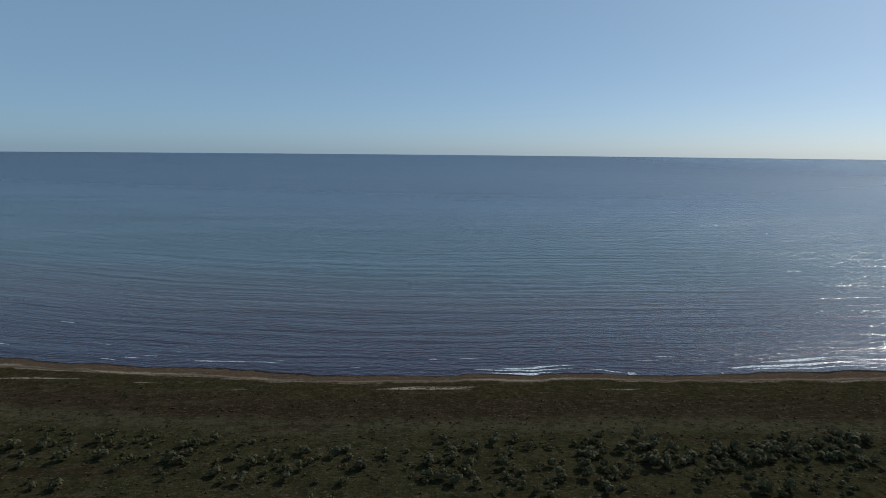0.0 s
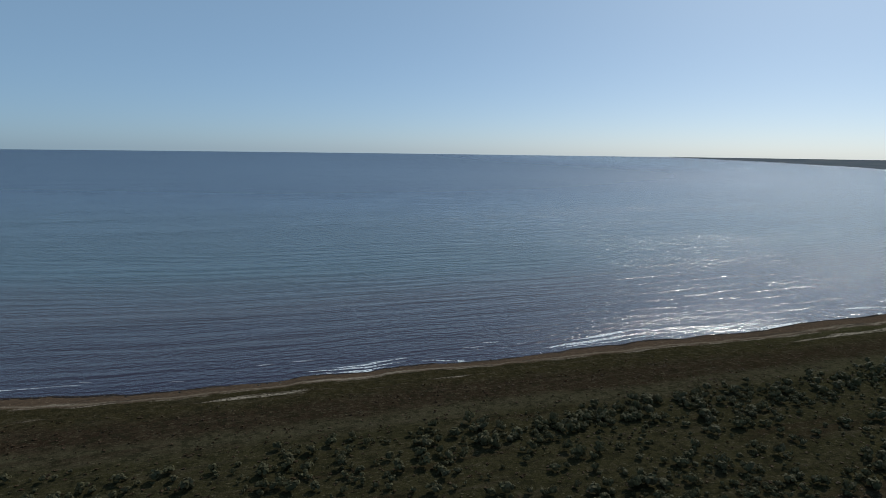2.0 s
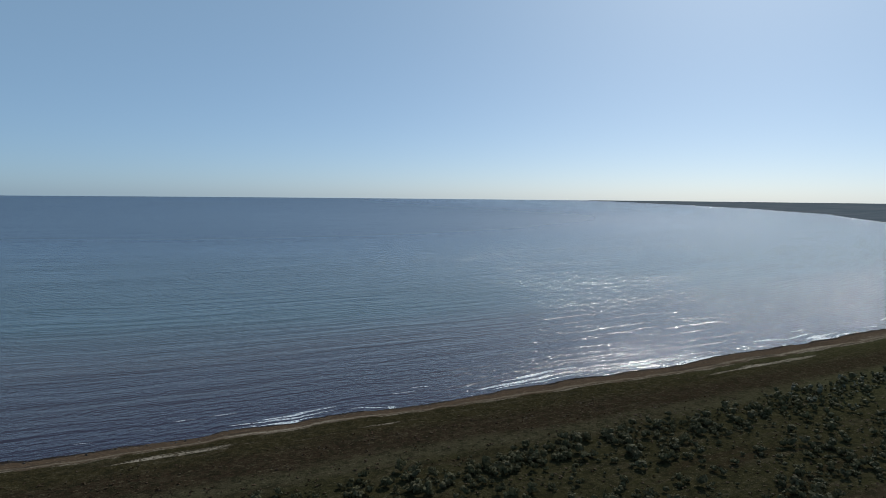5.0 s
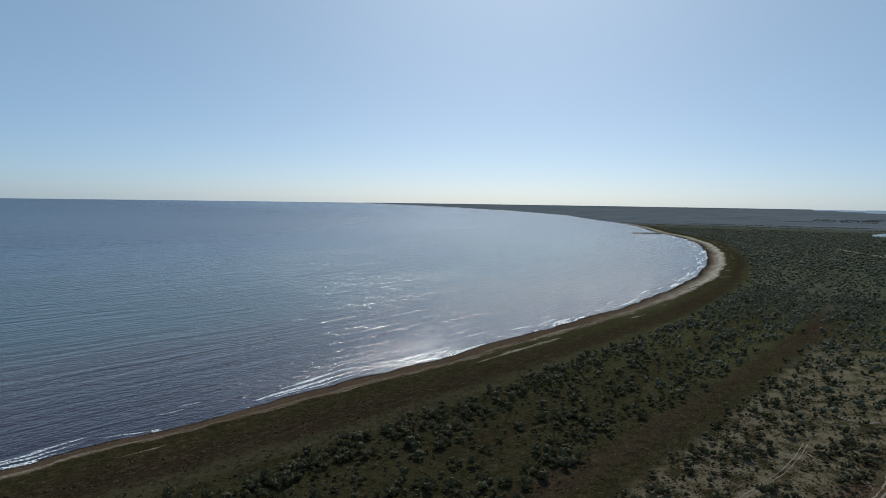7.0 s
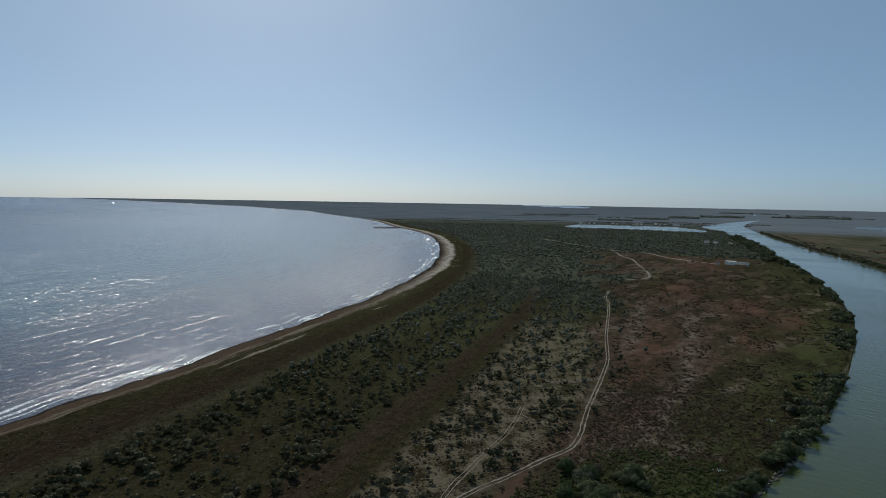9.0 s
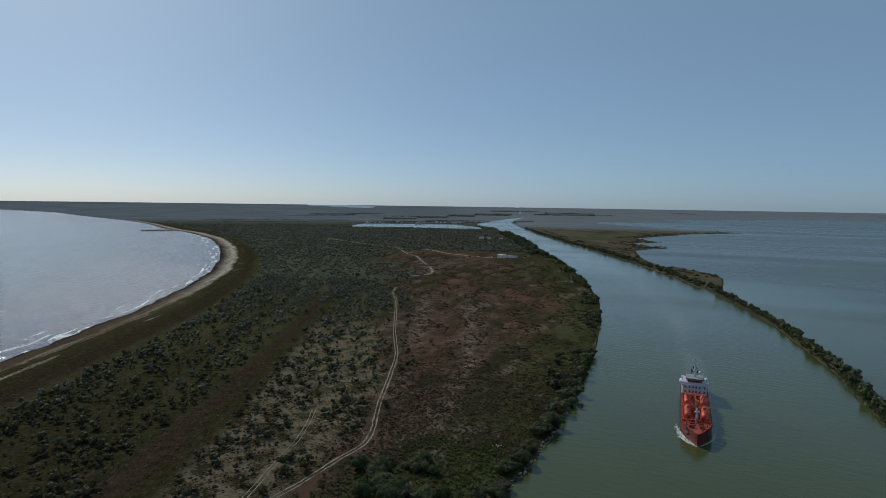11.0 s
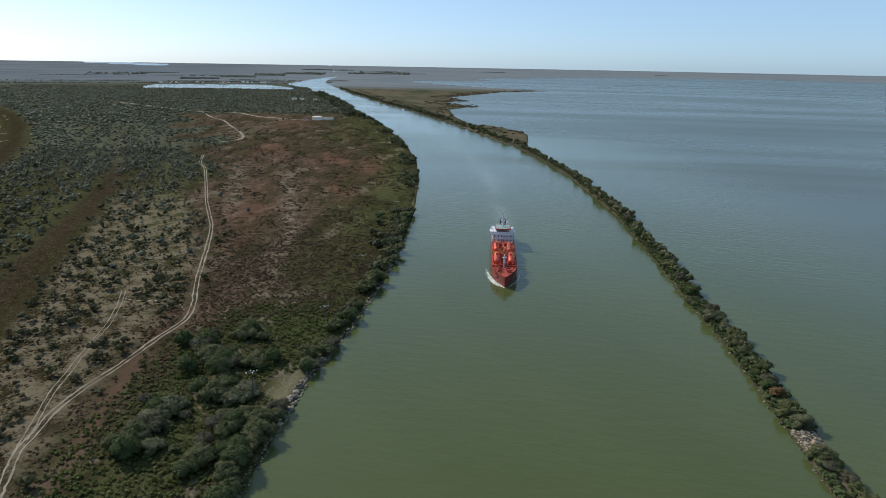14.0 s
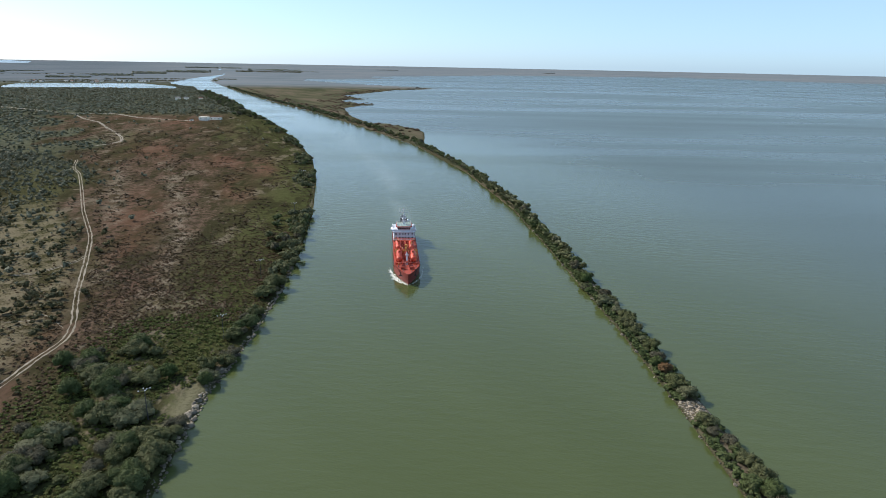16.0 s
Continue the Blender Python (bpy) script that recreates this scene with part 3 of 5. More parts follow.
def crown_arrays(rand, width, height, lumps, count, size):
    """A crown of uneven lumps with leaf sprays over and between them."""
    ang = rand.uniform(0, 2 * np.pi, lumps)
    out = np.sqrt(rand.uniform(0, 1, lumps)) * width * 0.36
    rad = width * rand.uniform(0.11, 0.25, lumps)
    rise = np.sqrt(np.maximum(0.05, 1 - (out / (width * 0.5)) ** 2))
    c = np.stack([np.cos(ang) * out, np.sin(ang) * out, height * rise * rand.uniform(0.40, 0.82, lumps)], 1)
    c[0], rad[0] = (0, 0, height * 0.42), width * 0.3
    c[:, 2] = np.maximum(c[:, 2], rad * 0.7)
    q = sprays(rand, c, rad, count, size)
    q[:, 2] = np.maximum(q[:, 2], 0.05)
    return c, rad * 0.92, q


def crown_mesh(name, rand, width, height, lumps, count, size, mat):
    c, rad, q = crown_arrays(rand, width, height, lumps, count, size)
    co, faces = [q], [np.arange(len(q)).reshape(-1, 4)]
    base = len(q)
    for ci, ri in zip(c, rad):
        v = ICO_V * (ri * 0.92 * rand.uniform(0.8, 1.15, (len(ICO_V), 1))) + ci
        v[:, 2] = np.maximum(v[:, 2], 0.05)
        f = ICO_F + base
        co.append(v)
        faces.append(np.column_stack([f, f[:, 2]]))
        base += len(v)
    polys = [tuple(dict.fromkeys(f)) for block in faces for f in block.tolist()]
    me = bpy.data.meshes.new(name)
    me.from_pydata(np.vstack(co).tolist(), [], polys)
    me.materials.append(mat)
    return me


def stem_mesh(name, rand, height, radius, limbs):
    """A tapered trunk that forks into limbs."""
    v, f = [], []

    def tube(a, b, ra, rb):
        a, b = Vector(a), Vector(b)
        q = (b - a).to_track_quat("Z", "Y")
        k = len(v)
        for end, r in ((a, ra), (b, rb)):
            v.extend(tuple(end + q @ Vector((r * math.cos(i * math.pi / 3), r * math.sin(i * math.pi / 3), 0))) for i in range(6))
        f.extend((k + i, k + (i + 1) % 6, k + 6 + (i + 1) % 6, k + 6 + i) for i in range(6))
        f.append(tuple(range(k + 6, k + 12)))
    fork = (rand.uniform(-0.1, 0.1), rand.uniform(-0.1, 0.1), height * 0.3)
    tube((0, 0, -0.4), fork, radius, radius * 0.75)
    for i in range(limbs):
        a = i * 2 * math.pi / limbs + rand.uniform(-0.4, 0.4)
        s = height * rand.uniform(0.2, 0.35)
        tube(fork, (s * math.cos(a), s * math.sin(a), height * rand.uniform(0.55, 0.78)), radius * 0.55, radius * 0.15)
    me = bpy.data.meshes.new(name)
    me.from_pydata(v, [], f)
    me.materials.append(BARK)
    return me


def make_tree(seed, name, width, height, count, size, mat, label, group):
    rand = np.random.default_rng(seed)
    top = tagged(new(name), label, "tree", group)
    for part_name, me in (("trunk", stem_mesh("trunk", rand, height, 0.2, 5)), ("crown", crown_mesh("crown", rand, width, height, 20, count, size, mat))):
        new(part_name, me).parent = top
    return top


def make_bush(seed, width, height, count, size):
    rand = np.random.default_rng(seed)
    top = tagged(new("bush"), "dark grey-green scrub bush on the coastal heath", "bush", "scrub bushes")
    new("stem", stem_mesh("stem", rand, height * 0.9, 0.07, 4)).parent = top
    new("foliage", crown_mesh("foliage", rand, width, height, 10, count, size, SCRUB)).parent = top
    return top


def scatter(count, box, keep):
    """Random places in a box of the plan, kept with the chance that keep gives."""
    p = np.stack([rng.uniform(box[0], box[1], count), rng.uniform(box[2], box[3], count)], 1)
    sd, sea, river = shore_gap(p)
    chance = keep(p, sd, sea, river)
    ok = (rng.uniform(0, 1, count) < chance) & (sd > 2)
    return p[ok]


def scrub_chance(p, sd, sea, river):
    r = np.hypot(p[:, 0], p[:, 1])
    dense = step01(p[:, 0], 480, 750)
    belt = step01(sea, 66, 76) * (1 - step01(sea, 138, 152))
    gap = 1 - 0.75 * np.exp(-((sea - 106) / 9) ** 2)
    inner = step01(sea, 166, 174)
    near = belt * gap * (0.12 + 0.75 * patchy(p, 14, 9)) + inner * (0.12 + 0.5 * patchy(p, 11, 13, 2))
    front = step01(sea, 65, 70) * (1 - step01(sea, 84, 93)) * step01(patchy(p, 19, 12, 4), 0.35, 0.55)
    near = np.maximum(near, front * 0.95) * (0.35 + 0.65 * step01(p[:, 0], -80, 110))
    lanes = 0.5 + 0.5 * np.sin(sea / 13 + 2.2 * patchy(p, 60, 40, 6) + 0.8 * np.sin(p[:, 0] / 70))
    far = step01(sea, 60, 75) * (0.30 + 0.4 * patchy(p, 45, 30, 1) + 0.5 * lanes)
    c = near * (1 - dense) + far * dense
    strip = np.exp(-((sea - 158) / 6) ** 2) * (1 - step01(p[:, 0], 620, 900))
    road = np.exp(-(line_gap(p, ROAD) / 14) ** 2)
    c = c * (1 - strip) * (1 - road) * (1 - plain_zone(p, sea, river) * 0.97) * within_poly(p, MAIN_POLY) * (line_gap(p, TRACK) > 3) * (line_gap(p, TRACK_2) > 2.5)
    return c * (1 - step01(r, 2300, 2800)) * (r > 95)


def stuff(name, places, sizes, shapes, mat, label, category, squash=(0.6, 0.9)):
    """Many plants, joined: each a copy of one of the shapes, turned and scaled."""
    blocks, faces, base = [], [], 0
    z = ground_height(places)
    turn, kind = rng.uniform(0, 6.28, len(places)), rng.integers(0, len(shapes), len(places))
    for k, (v, f) in enumerate(shapes):
        i = np.where(kind == k)[0]
        if not len(i):
            continue
        c, s = np.cos(turn[i])[:, None], np.sin(turn[i])[:, None]
        q = rng.uniform(*squash, len(i))[:, None] * sizes[i][:, None]
        x = (v[None, :, 0] * c - v[None, :, 1] * s) * sizes[i][:, None] + places[i, 0][:, None]
        y = (v[None, :, 0] * s + v[None, :, 1] * c) * sizes[i][:, None] + places[i, 1][:, None]
        h = v[None, :, 2] * q + z[i][:, None]
        blocks.append(np.stack([x, y, h], 2).reshape(-1, 3))
        faces.append((f[None] + (np.arange(len(i)) * len(v))[:, None, None] + base).reshape(-1, f.shape[1]))
        base += len(i) * len(v)
    ob = grid_mesh(name, np.vstack(blocks), np.vstack(faces), mat)
    return tagged(ob, label, category, kind="stuff")


def lump(seed, v, f, rough):
    rand = np.random.default_rng(seed)
    w = v * (1 + rand.uniform(-rough, rough, (len(v), 1))) + rand.uniform(-rough, rough, v.shape) * 0.4
    w[:, 2] = np.maximum(w[:, 2] + 0.55, -0.1)
    return w * 0.5, f


def sprig(seed, count, size, lumps=4):
    """A bush of width 1 out of sprays alone."""
    q = crown_arrays(np.random.default_rng(seed), 1.0, 0.85, lumps, count, size)[2]
    k = np.arange(len(q)).reshape(-1, 4)
    return q, np.vstack([k[:, :3], k[:, [0, 2, 3]]])


def leafy(seed, count, size, lumps=7):
    """A bush of width 1 out of sprays and rough lumps, in triangles."""
    rand = np.random.default_rng(seed)
    c, rad, q = crown_arrays(rand, 1.0, 0.85, lumps, count, size)
    co, fs, base = [q], [], len(q)
    k = np.arange(len(q)).reshape(-1, 4)
    fs += [k[:, :3], k[:, [0, 2, 3]]]
    for ci, ri in zip(c, rad):
        co.append(ICO_V[:] * ri * 0.9 * rand.uniform(0.8, 1.15, (len(ICO_V), 1)) + ci)
        fs.append(ICO_F + base)
        base += len(ICO_V)
    return np.vstack(co), np.vstack(fs)


NEAR_SHAPES = [leafy(40 + i, 38, 0.17, 4) for i in range(6)]
MID_SHAPES = [leafy(60 + i, 10, 0.22, 2) for i in range(6)]
FAR_SHAPES = [lump(80 + i, ICO_V, ICO_F, 0.42) for i in range(6)]
REED_SHAPES = [lump(90 + i, ICO_V, ICO_F, 0.5) for i in range(4)]


TUFT_SHAPES = [sprig(95 + i, 5, 0.55, 3) for i in range(6)]

spots = scatter(76000, (-330, 760, 20, 330), lambda p, *a: scrub_chance(p, *a) * 0.55)
far_r = np.hypot(spots[:, 0], spots[:, 1])
order = np.argsort(far_r)
spots, far_r = spots[order], far_r[order]
width = (1.4 + 4.2 * rng.uniform(0, 1, len(spots)) ** 1.7) * np.where(rng.uniform(0, 1, len(spots)) < 0.3, 0.6, 1.0)
bush_kinds = [make_bush(10 + i, 3.4, 2.5, 320, 0.29) for i in range(6)]
for i in range(min(294, len(spots))):
    x, y = spots[i]
    s = width[i] / 3.4
    m = pose(x, y, float(ground_height(spots[i:i + 1])[0]) - 0.05, 0, 0, rng.uniform(0, 360)) @ Matrix.Diagonal((s, s, s * rng.uniform(0.8, 1.15), 1))
    if i < 6:
        bush_kinds[i].matrix_basis = m
    else:
        copy_thing(bush_kinds[i % 6], m)
rest = np.arange(len(spots)) >= 294
close = rest & (far_r < 300)
stuff("scrub", spots[close], width[close], NEAR_SHAPES, SCRUB, "grey-green scrub bushes in a coastal belt", "scrub", (0.75, 1.1))
mid = rest & ~close
# share of haze-paled bushes, growing along the coast
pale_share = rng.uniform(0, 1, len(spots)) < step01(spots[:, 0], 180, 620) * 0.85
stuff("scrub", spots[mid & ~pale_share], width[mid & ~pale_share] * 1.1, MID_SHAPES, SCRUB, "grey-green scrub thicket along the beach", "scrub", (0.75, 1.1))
stuff("scrub", spots[mid & pale_share], width[mid & pale_share] * 1.1, MID_SHAPES, HAZED_LEAF, "scrub among the green thicket, leaf colour paled for haze", "scrub", (0.75, 1.1))
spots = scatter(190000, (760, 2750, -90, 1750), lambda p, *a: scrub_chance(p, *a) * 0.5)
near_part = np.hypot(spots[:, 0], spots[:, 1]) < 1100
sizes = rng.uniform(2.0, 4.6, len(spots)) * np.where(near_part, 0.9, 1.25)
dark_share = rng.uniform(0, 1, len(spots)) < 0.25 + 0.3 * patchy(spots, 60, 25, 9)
stuff("scrub", spots[~dark_share], sizes[~dark_share], FAR_SHAPES, HAZED_LEAF, "dense scrub thicket behind the bay, leaf colour paled for haze", "scrub", (0.6, 0.95))
stuff("scrub", spots[dark_share], sizes[dark_share], FAR_SHAPES, SCRUB, "dark green scrub patches behind the bay", "scrub", (0.6, 0.95))


# low tufts of the heath
def tuft_chance(p, sd, sea, river):
    r = np.hypot(p[:, 0], p[:, 1])
    heath = plain_zone(p, sea, river) * (0.4 + 0.6 * patchy(p, 9, 7, 3))
    grass = step01(sea, 20, 30) * (1 - step01(sea, 150, 170)) * (0.01 + 0.06 * patchy(p, 6, 4, 5))
    sandy = pale_zone(p, sea, river) * 0.12
    return np.maximum(np.maximum(heath, grass), sandy) * (1 - step01(r, 270, 430)) * within_poly(p, MAIN_POLY) * (line_gap(p, TRACK) > 2.6) * (line_gap(p, TRACK_2) > 2.2) * (line_gap(p, WORN) > 2.8) * ((river > 46) | (p[:, 0] > 235))


tufts = scatter(250000, (-260, 430, -70, 260), tuft_chance)
stuff("heath_tuft", tufts, rng.uniform(0.5, 1.45, len(tufts)), TUFT_SHAPES, HEATH, "low olive and russet heath tufts", "heath", (0.35, 0.6))

shrubs = scatter(26000, (280, 980, -130, 240), lambda p, sd, sea, river: plain_zone(p, sea, river) * step01(patchy(p, 13, 9, 7), 0.42, 0.6) * (line_gap(p, TRACK) > 4) * 0.8)
stuff("heath_shrub", shrubs, rng.uniform(0.9, 2.4, len(shrubs)), [sprig(150 + i, 8, 0.5, 3) for i in range(5)], HEATH, "low dark heather shrubs across the plain", "heath", (0.25, 0.45))

# trees along the banks
TREE_LABEL = "grey-green willow on the stony river bank"
LEAVES = ((WILLOW, TREE_LABEL), (WILLOW, TREE_LABEL), (GREEN, "dark green bushy tree on the stony river bank"), (WILLOW, TREE_LABEL), (BROWN, "brownish-grey willow on the stony river bank"), (PALE_LEAF, "silvery willow on the stony river bank"))
tree_kinds = [make_tree(200 + i, "willow_tree", 7.2, 5.6, 1800, 0.28, mat, label, "bank trees") for i, (mat, label) in enumerate(LEAVES)]
rusty_tree = make_tree(220, "willow_tree", 5.0, 3.4, 700, 0.5, RUSTY, "rust-brown withered shrub on the stone jetty", "bank trees")
used, crowd = set(), []


def plant(x, y, s, tall=1.0, kinds=None):
    if kinds is None and math.hypot(x, y) > 285:
        crowd.append((x, y, s * 7.0))
        return
    kinds = kinds or tree_kinds
    k = int(rng.integers(0, len(kinds)))
    z = float(ground_height(arr([(x, y)]))[0])
    m = pose(x, y, max(z, 0.25) - 0.1, 0, 0, rng.uniform(0, 360)) @ Matrix.Diagonal((s, s, s * tall, 1))
    if kinds[k].name in used:
        return copy_thing(kinds[k], m)
    used.add(kinds[k].name)
    kinds[k].matrix_basis = m
    return kinds[k]


def along(line, gap):
    """Places along a line with its sideways direction."""
    line = arr(line)
    for a, b in zip(line[:-1], line[1:]):
        n = max(1, int(np.linalg.norm(b - a) / gap))
        t = (b - a) / np.linalg.norm(b - a)
        for i in range(n):
            yield a + (b - a) * (i + rng.uniform(0, 0.8)) / n, np.array([t[1], -t[0]])


# the stone jetty: trees in one row, with a bare rocky stretch or two
for q, side in along([(50, -102), *JETTY[2:]], 4.3):
    r = np.hypot(*q)
    if abs(q[0] - 122) < 5.5 or r > 900:
        continue
    s = rng.triangular(0.55, 0.85, 1.4)
    if 217 < q[0] < 229:
        plant(*(q + side * rng.uniform(0, 1.5)), 0.7, 0.8)
        continue
    if abs(q[0] - 145) < 2.4:
        continue
    plant(*(q + side * rng.uniform(2.6, 7.2)), s, rng.uniform(0.75, 1.0))
for q, side in along([JETTY[-1], *FARBANK[:4]], 6.5):
    plant(*(q + side * rng.uniform(2, 14)), rng.uniform(0.7, 1.3), 0.85)
plant(145, -142.5, 1.0, 0.9, [rusty_tree])
# the near bank
for q, side in along([(96, 30), *BANK[4:12]], 3.9):
    if q[0] > 200 and patchy(arr([q]), 9, 7, 3)[0] < 0.36:
        continue
    if 165 < q[0] < 190 and rng.uniform() < 0.85:
        continue
    plant(*(q - side * rng.uniform(0.6, 6.5)), rng.uniform(0.75, 1.3), rng.uniform(0.8, 1.0))
for q, side in along(BANK[10:17], 6.0):
    for _ in range(4):
        if patchy(arr([q]), 16, 12, 3)[0] > 0.44:
            plant(*(q - side * rng.triangular(0.5, 2, 22)), rng.uniform(0.45, 1.05), 0.85)
for q, side in along(BANK[16:19], 9.0):
    for _ in range(2):
        plant(*(q - side * rng.uniform(3, 40)), rng.uniform(1.0, 2.0), 1.0)
# the grove by the clearing
for cx, cy, n, spread in ((213, 40, 8, 9), (218, 25, 6, 6), (199, 19, 6, 6), (186, 31, 12, 9), (166, 42, 11, 9), (160, 24, 11, 8), (152, 46, 8, 9), (148, 30, 10, 8), (205, 30, 6, 7), (175, 26, 6, 8)):
    for _ in range(n):
        plant(cx + rng.normal() * spread * 0.6, cy + rng.normal() * spread * 0.5, rng.uniform(0.6, 1.3), rng.uniform(0.75, 1.05))
crowd = np.array(crowd)
under = scatter(9000, (130, 250, -15, 70), lambda p, sd, sea, river: (1 - step01(river, 46, 60)) * step01(river, 4, 8) * (0.45 + 0.55 * patchy(p, 5, 4, 6)) * (np.hypot(p[:, 0] - 180, p[:, 1] - 10) > 8) * (line_gap(p, TRACK) > 4))
fringe = np.array([q + side * rng.uniform(0.3, 8.2) for q, side in along([(50, -102), *JETTY[2:10]], 0.75) if abs(q[0] - 123) > 5.5])
fringe = np.vstack([fringe, [q + side * rng.uniform(0.2, 2.6) for q, side in along([(50, -102), *JETTY[2:9]], 0.9) if abs(q[0] - 122) > 6]])
fringe = fringe[(np.abs(fringe[:, 0] - 223) > 6) | (rng.uniform(0, 1, len(fringe)) < 0.4)]
stuff("jetty_shrubs", fringe, rng.uniform(1.3, 3.4, len(fringe)), [leafy(280 + i, 42, 0.26, 3) for i in range(5)], GREEN, "low green shrubs crowding the stone jetty", "shrubs", (0.6, 0.9))
stuff("undergrowth", under, rng.uniform(0.6, 1.6, len(under)), [sprig(270 + i, 17, 0.34, 4) for i in range(5)], UNDER, "bright green bramble undergrowth between the willows", "undergrowth", (0.5, 0.8))
near_crowd = np.hypot(crowd[:, 0], crowd[:, 1]) < 620
for some, shapes in ((near_crowd, [leafy(240 + i, 130, 0.13, 5) for i in range(5)]), (~near_crowd, [leafy(250 + i, 70, 0.2) for i in range(5)])):
    tint = rng.uniform(0, 1, len(crowd))
    for low, high, mat, tone in ((0, 0.5, WILLOW, "grey-green"), (0.5, 0.72, GREEN, "dark green"), (0.72, 0.88, PALE_LEAF, "silvery"), (0.88, 1.0, BROWN, "brownish")):
        these = crowd[some & (tint >= low) & (tint < high)]
        stuff("bank_woods", these[:, :2], these[:, 2], shapes, mat, tone + " willows in a row along the river bank", "woods", (0.75, 1.0))


# ---- tracks ----
def smooth_line(points, step):
    """The points joined by a smooth curve."""
    p = arr(points)
    p = np.vstack([2 * p[0] - p[1], p, 2 * p[-1] - p[-2]])
    out = []
    for i in range(1, len(p) - 2):
        n = max(2, int(np.linalg.norm(p[i + 1] - p[i]) / step))
        for t in np.linspace(0, 1, n, endpoint=False):
            out.append(0.5 * (2 * p[i] + (p[i + 1] - p[i - 1]) * t + (2 * p[i - 1] - 5 * p[i] + 4 * p[i + 1] - p[i + 2]) * t * t + (3 * p[i] - p[i - 1] - 3 * p[i + 1] + p[i + 2]) * t ** 3))
    out.append(p[-2])
    return np.array(out)


def track(points, gauge, rut, lift, label):
    """Two worn wheel ruts, each a ribbon with uneven edges."""
    mid_line = smooth_line(points, 2.0)
    t = np.gradient(mid_line, axis=0)
    t /= np.linalg.norm(t, axis=1)[:, None]
    side = np.stack([t[:, 1], -t[:, 0]], 1)
    top = tagged(new("dirt_track"), label, "track", kind="structure")
    wander = np.cumsum(rng.normal(size=len(mid_line))) * 0.03
    wander -= np.linspace(0, wander[-1], len(wander))
    for off in (-gauge, gauge) if gauge else (0,):
        w = rut * rng.uniform(0.15, 1.9, (len(mid_line), 2))
        centre = mid_line + side * (off + wander)[:, None]
        lines = [centre - side * w[:, :1], centre + side * w[:, 1:]]
        co = [np.column_stack([q, np.maximum(ground_height(q), 0.3) + lift]) for q in lines]
        n = len(mid_line)
        i = np.arange(n - 1)
        ob = grid_mesh("rut", np.vstack(co), np.stack([i, i + n, i + n + 1, i + 1], 1), DIRT)
        ob.parent = top
    return top


track(TRACK, 0.85, 0.29, 0.07, "pale sandy two-rut track across the heath")
track(TRACK_2, 0.8, 0.17, 0.07, "faint sandy two-rut side track")
track(TRACK_3, 1.0, 0.75, 0.12, "pale winding dirt track by the scrub")
track(ROAD, 0, 2.6, 0.14, "pale dirt road through the scrub")
track(TRACK_4, 0.8, 0.22, 0.07, "faint sandy wheel marks on the heath")
track(TRACK_5, 0, 0.3, 0.07, "faint sandy footpath on the heath")
track(TRACK_6, 0, 0.25, 0.07, "faint sandy footpath on the heath")


# ---- stones of the banks ----
def stone_mesh(seed, mat):
    rand = np.random.default_rng(seed)
    v = ICO_V * rand.uniform(0.75, 1.15, (len(ICO_V), 1)) * np.array([1.0, rand.uniform(0.6, 0.9), rand.uniform(0.45, 0.7)])
    v = np.round(v * 2.2) / 2.2 * 0.5 + v * 0.5
    me = bpy.data.meshes.new("stone")
    me.from_pydata(v.tolist(), [], ICO_F.tolist())
    me.materials.append(mat)
    return me


STONES = [stone_mesh(300 + i, STONE) for i in range(7)]
DARK_STONES = [stone_mesh(310 + i, DARK_STONE) for i in range(7)]


def rockfill(places, label, dark=0.0, size=1.0):
    top = tagged(new("riprap"), label, "rocks", kind="structure")
    z = ground_height(places)
    for (x, y), h in zip(places, z):
        ob = new("stone", (DARK_STONES if rng.uniform() < dark else STONES)[int(rng.integers(0, 7))])
        ob.parent = top
        s = size * rng.uniform(0.28, 0.6) * (1.9 if rng.uniform() < 0.18 else 1.0)
        ob.matrix_basis = pose(x, y, max(h, 0) + s * 0.15, rng.uniform(-25, 25), rng.uniform(-25, 25), rng.uniform(0, 360)) @ Matrix.Diagonal((s, s, s, 1))


def edge_places(line, gap, low, high):
    return np.array([q - side * rng.uniform(low, high) for q, side in along(line, gap)])


hedge = np.array([q + rng.normal(size=2) * 1.6 for q, _ in along(smooth_line([(740, 78), (738, 20), (744, -10), (757, -40), (823, -71), (905, -90), (1020, -92)], 8), 2.6)])
stuff("hedge", hedge, rng.uniform(1.2, 2.6, len(hedge)), MID_SHAPES, SCRUB, "thin dark row of shrubs along a ditch", "shrubs", (0.5, 0.8))


wrack = np.array([q + side * rng.normal(1.2, 0.8) for q, side in along(smooth_line([c for c in COAST if -450 < c[0] < 1300], 6), 1.1)])
wrack = wrack[rng.uniform(0, 1, len(wrack)) < 0.15 + 0.85 * patchy(wrack, 9, 40, 3)]
wrack[:, 1] += cusps(wrack)
stuff("wrack_line", wrack, rng.uniform(0.35, 1.2, len(wrack)), REED_SHAPES, plain("wet_wrack", (0.03, 0.024, 0.02), 0.85), "dark wet reed wrack strewn along the waterline", "driftwood", (0.2, 0.45))

rockfill(edge_places([(160, 10.3), (168, 8), (186, 2), (198, -4)], 0.28, -0.8, 2.0), "broken stone revetment at the clearing", 0.7, 1.25)
rockfill(edge_places([(198, -4), (225, -15), (271, -32), (300, -41)], 0.6, -0.8, 1.0), "dark stone revetment under the bank willows", 0.8, 1.3)
rockfill(edge_places([(112, 25), (138, 17), (160, 10.3)], 0.5, -0.9, 1.4), "dark stone revetment under the willow grove", 0.9)
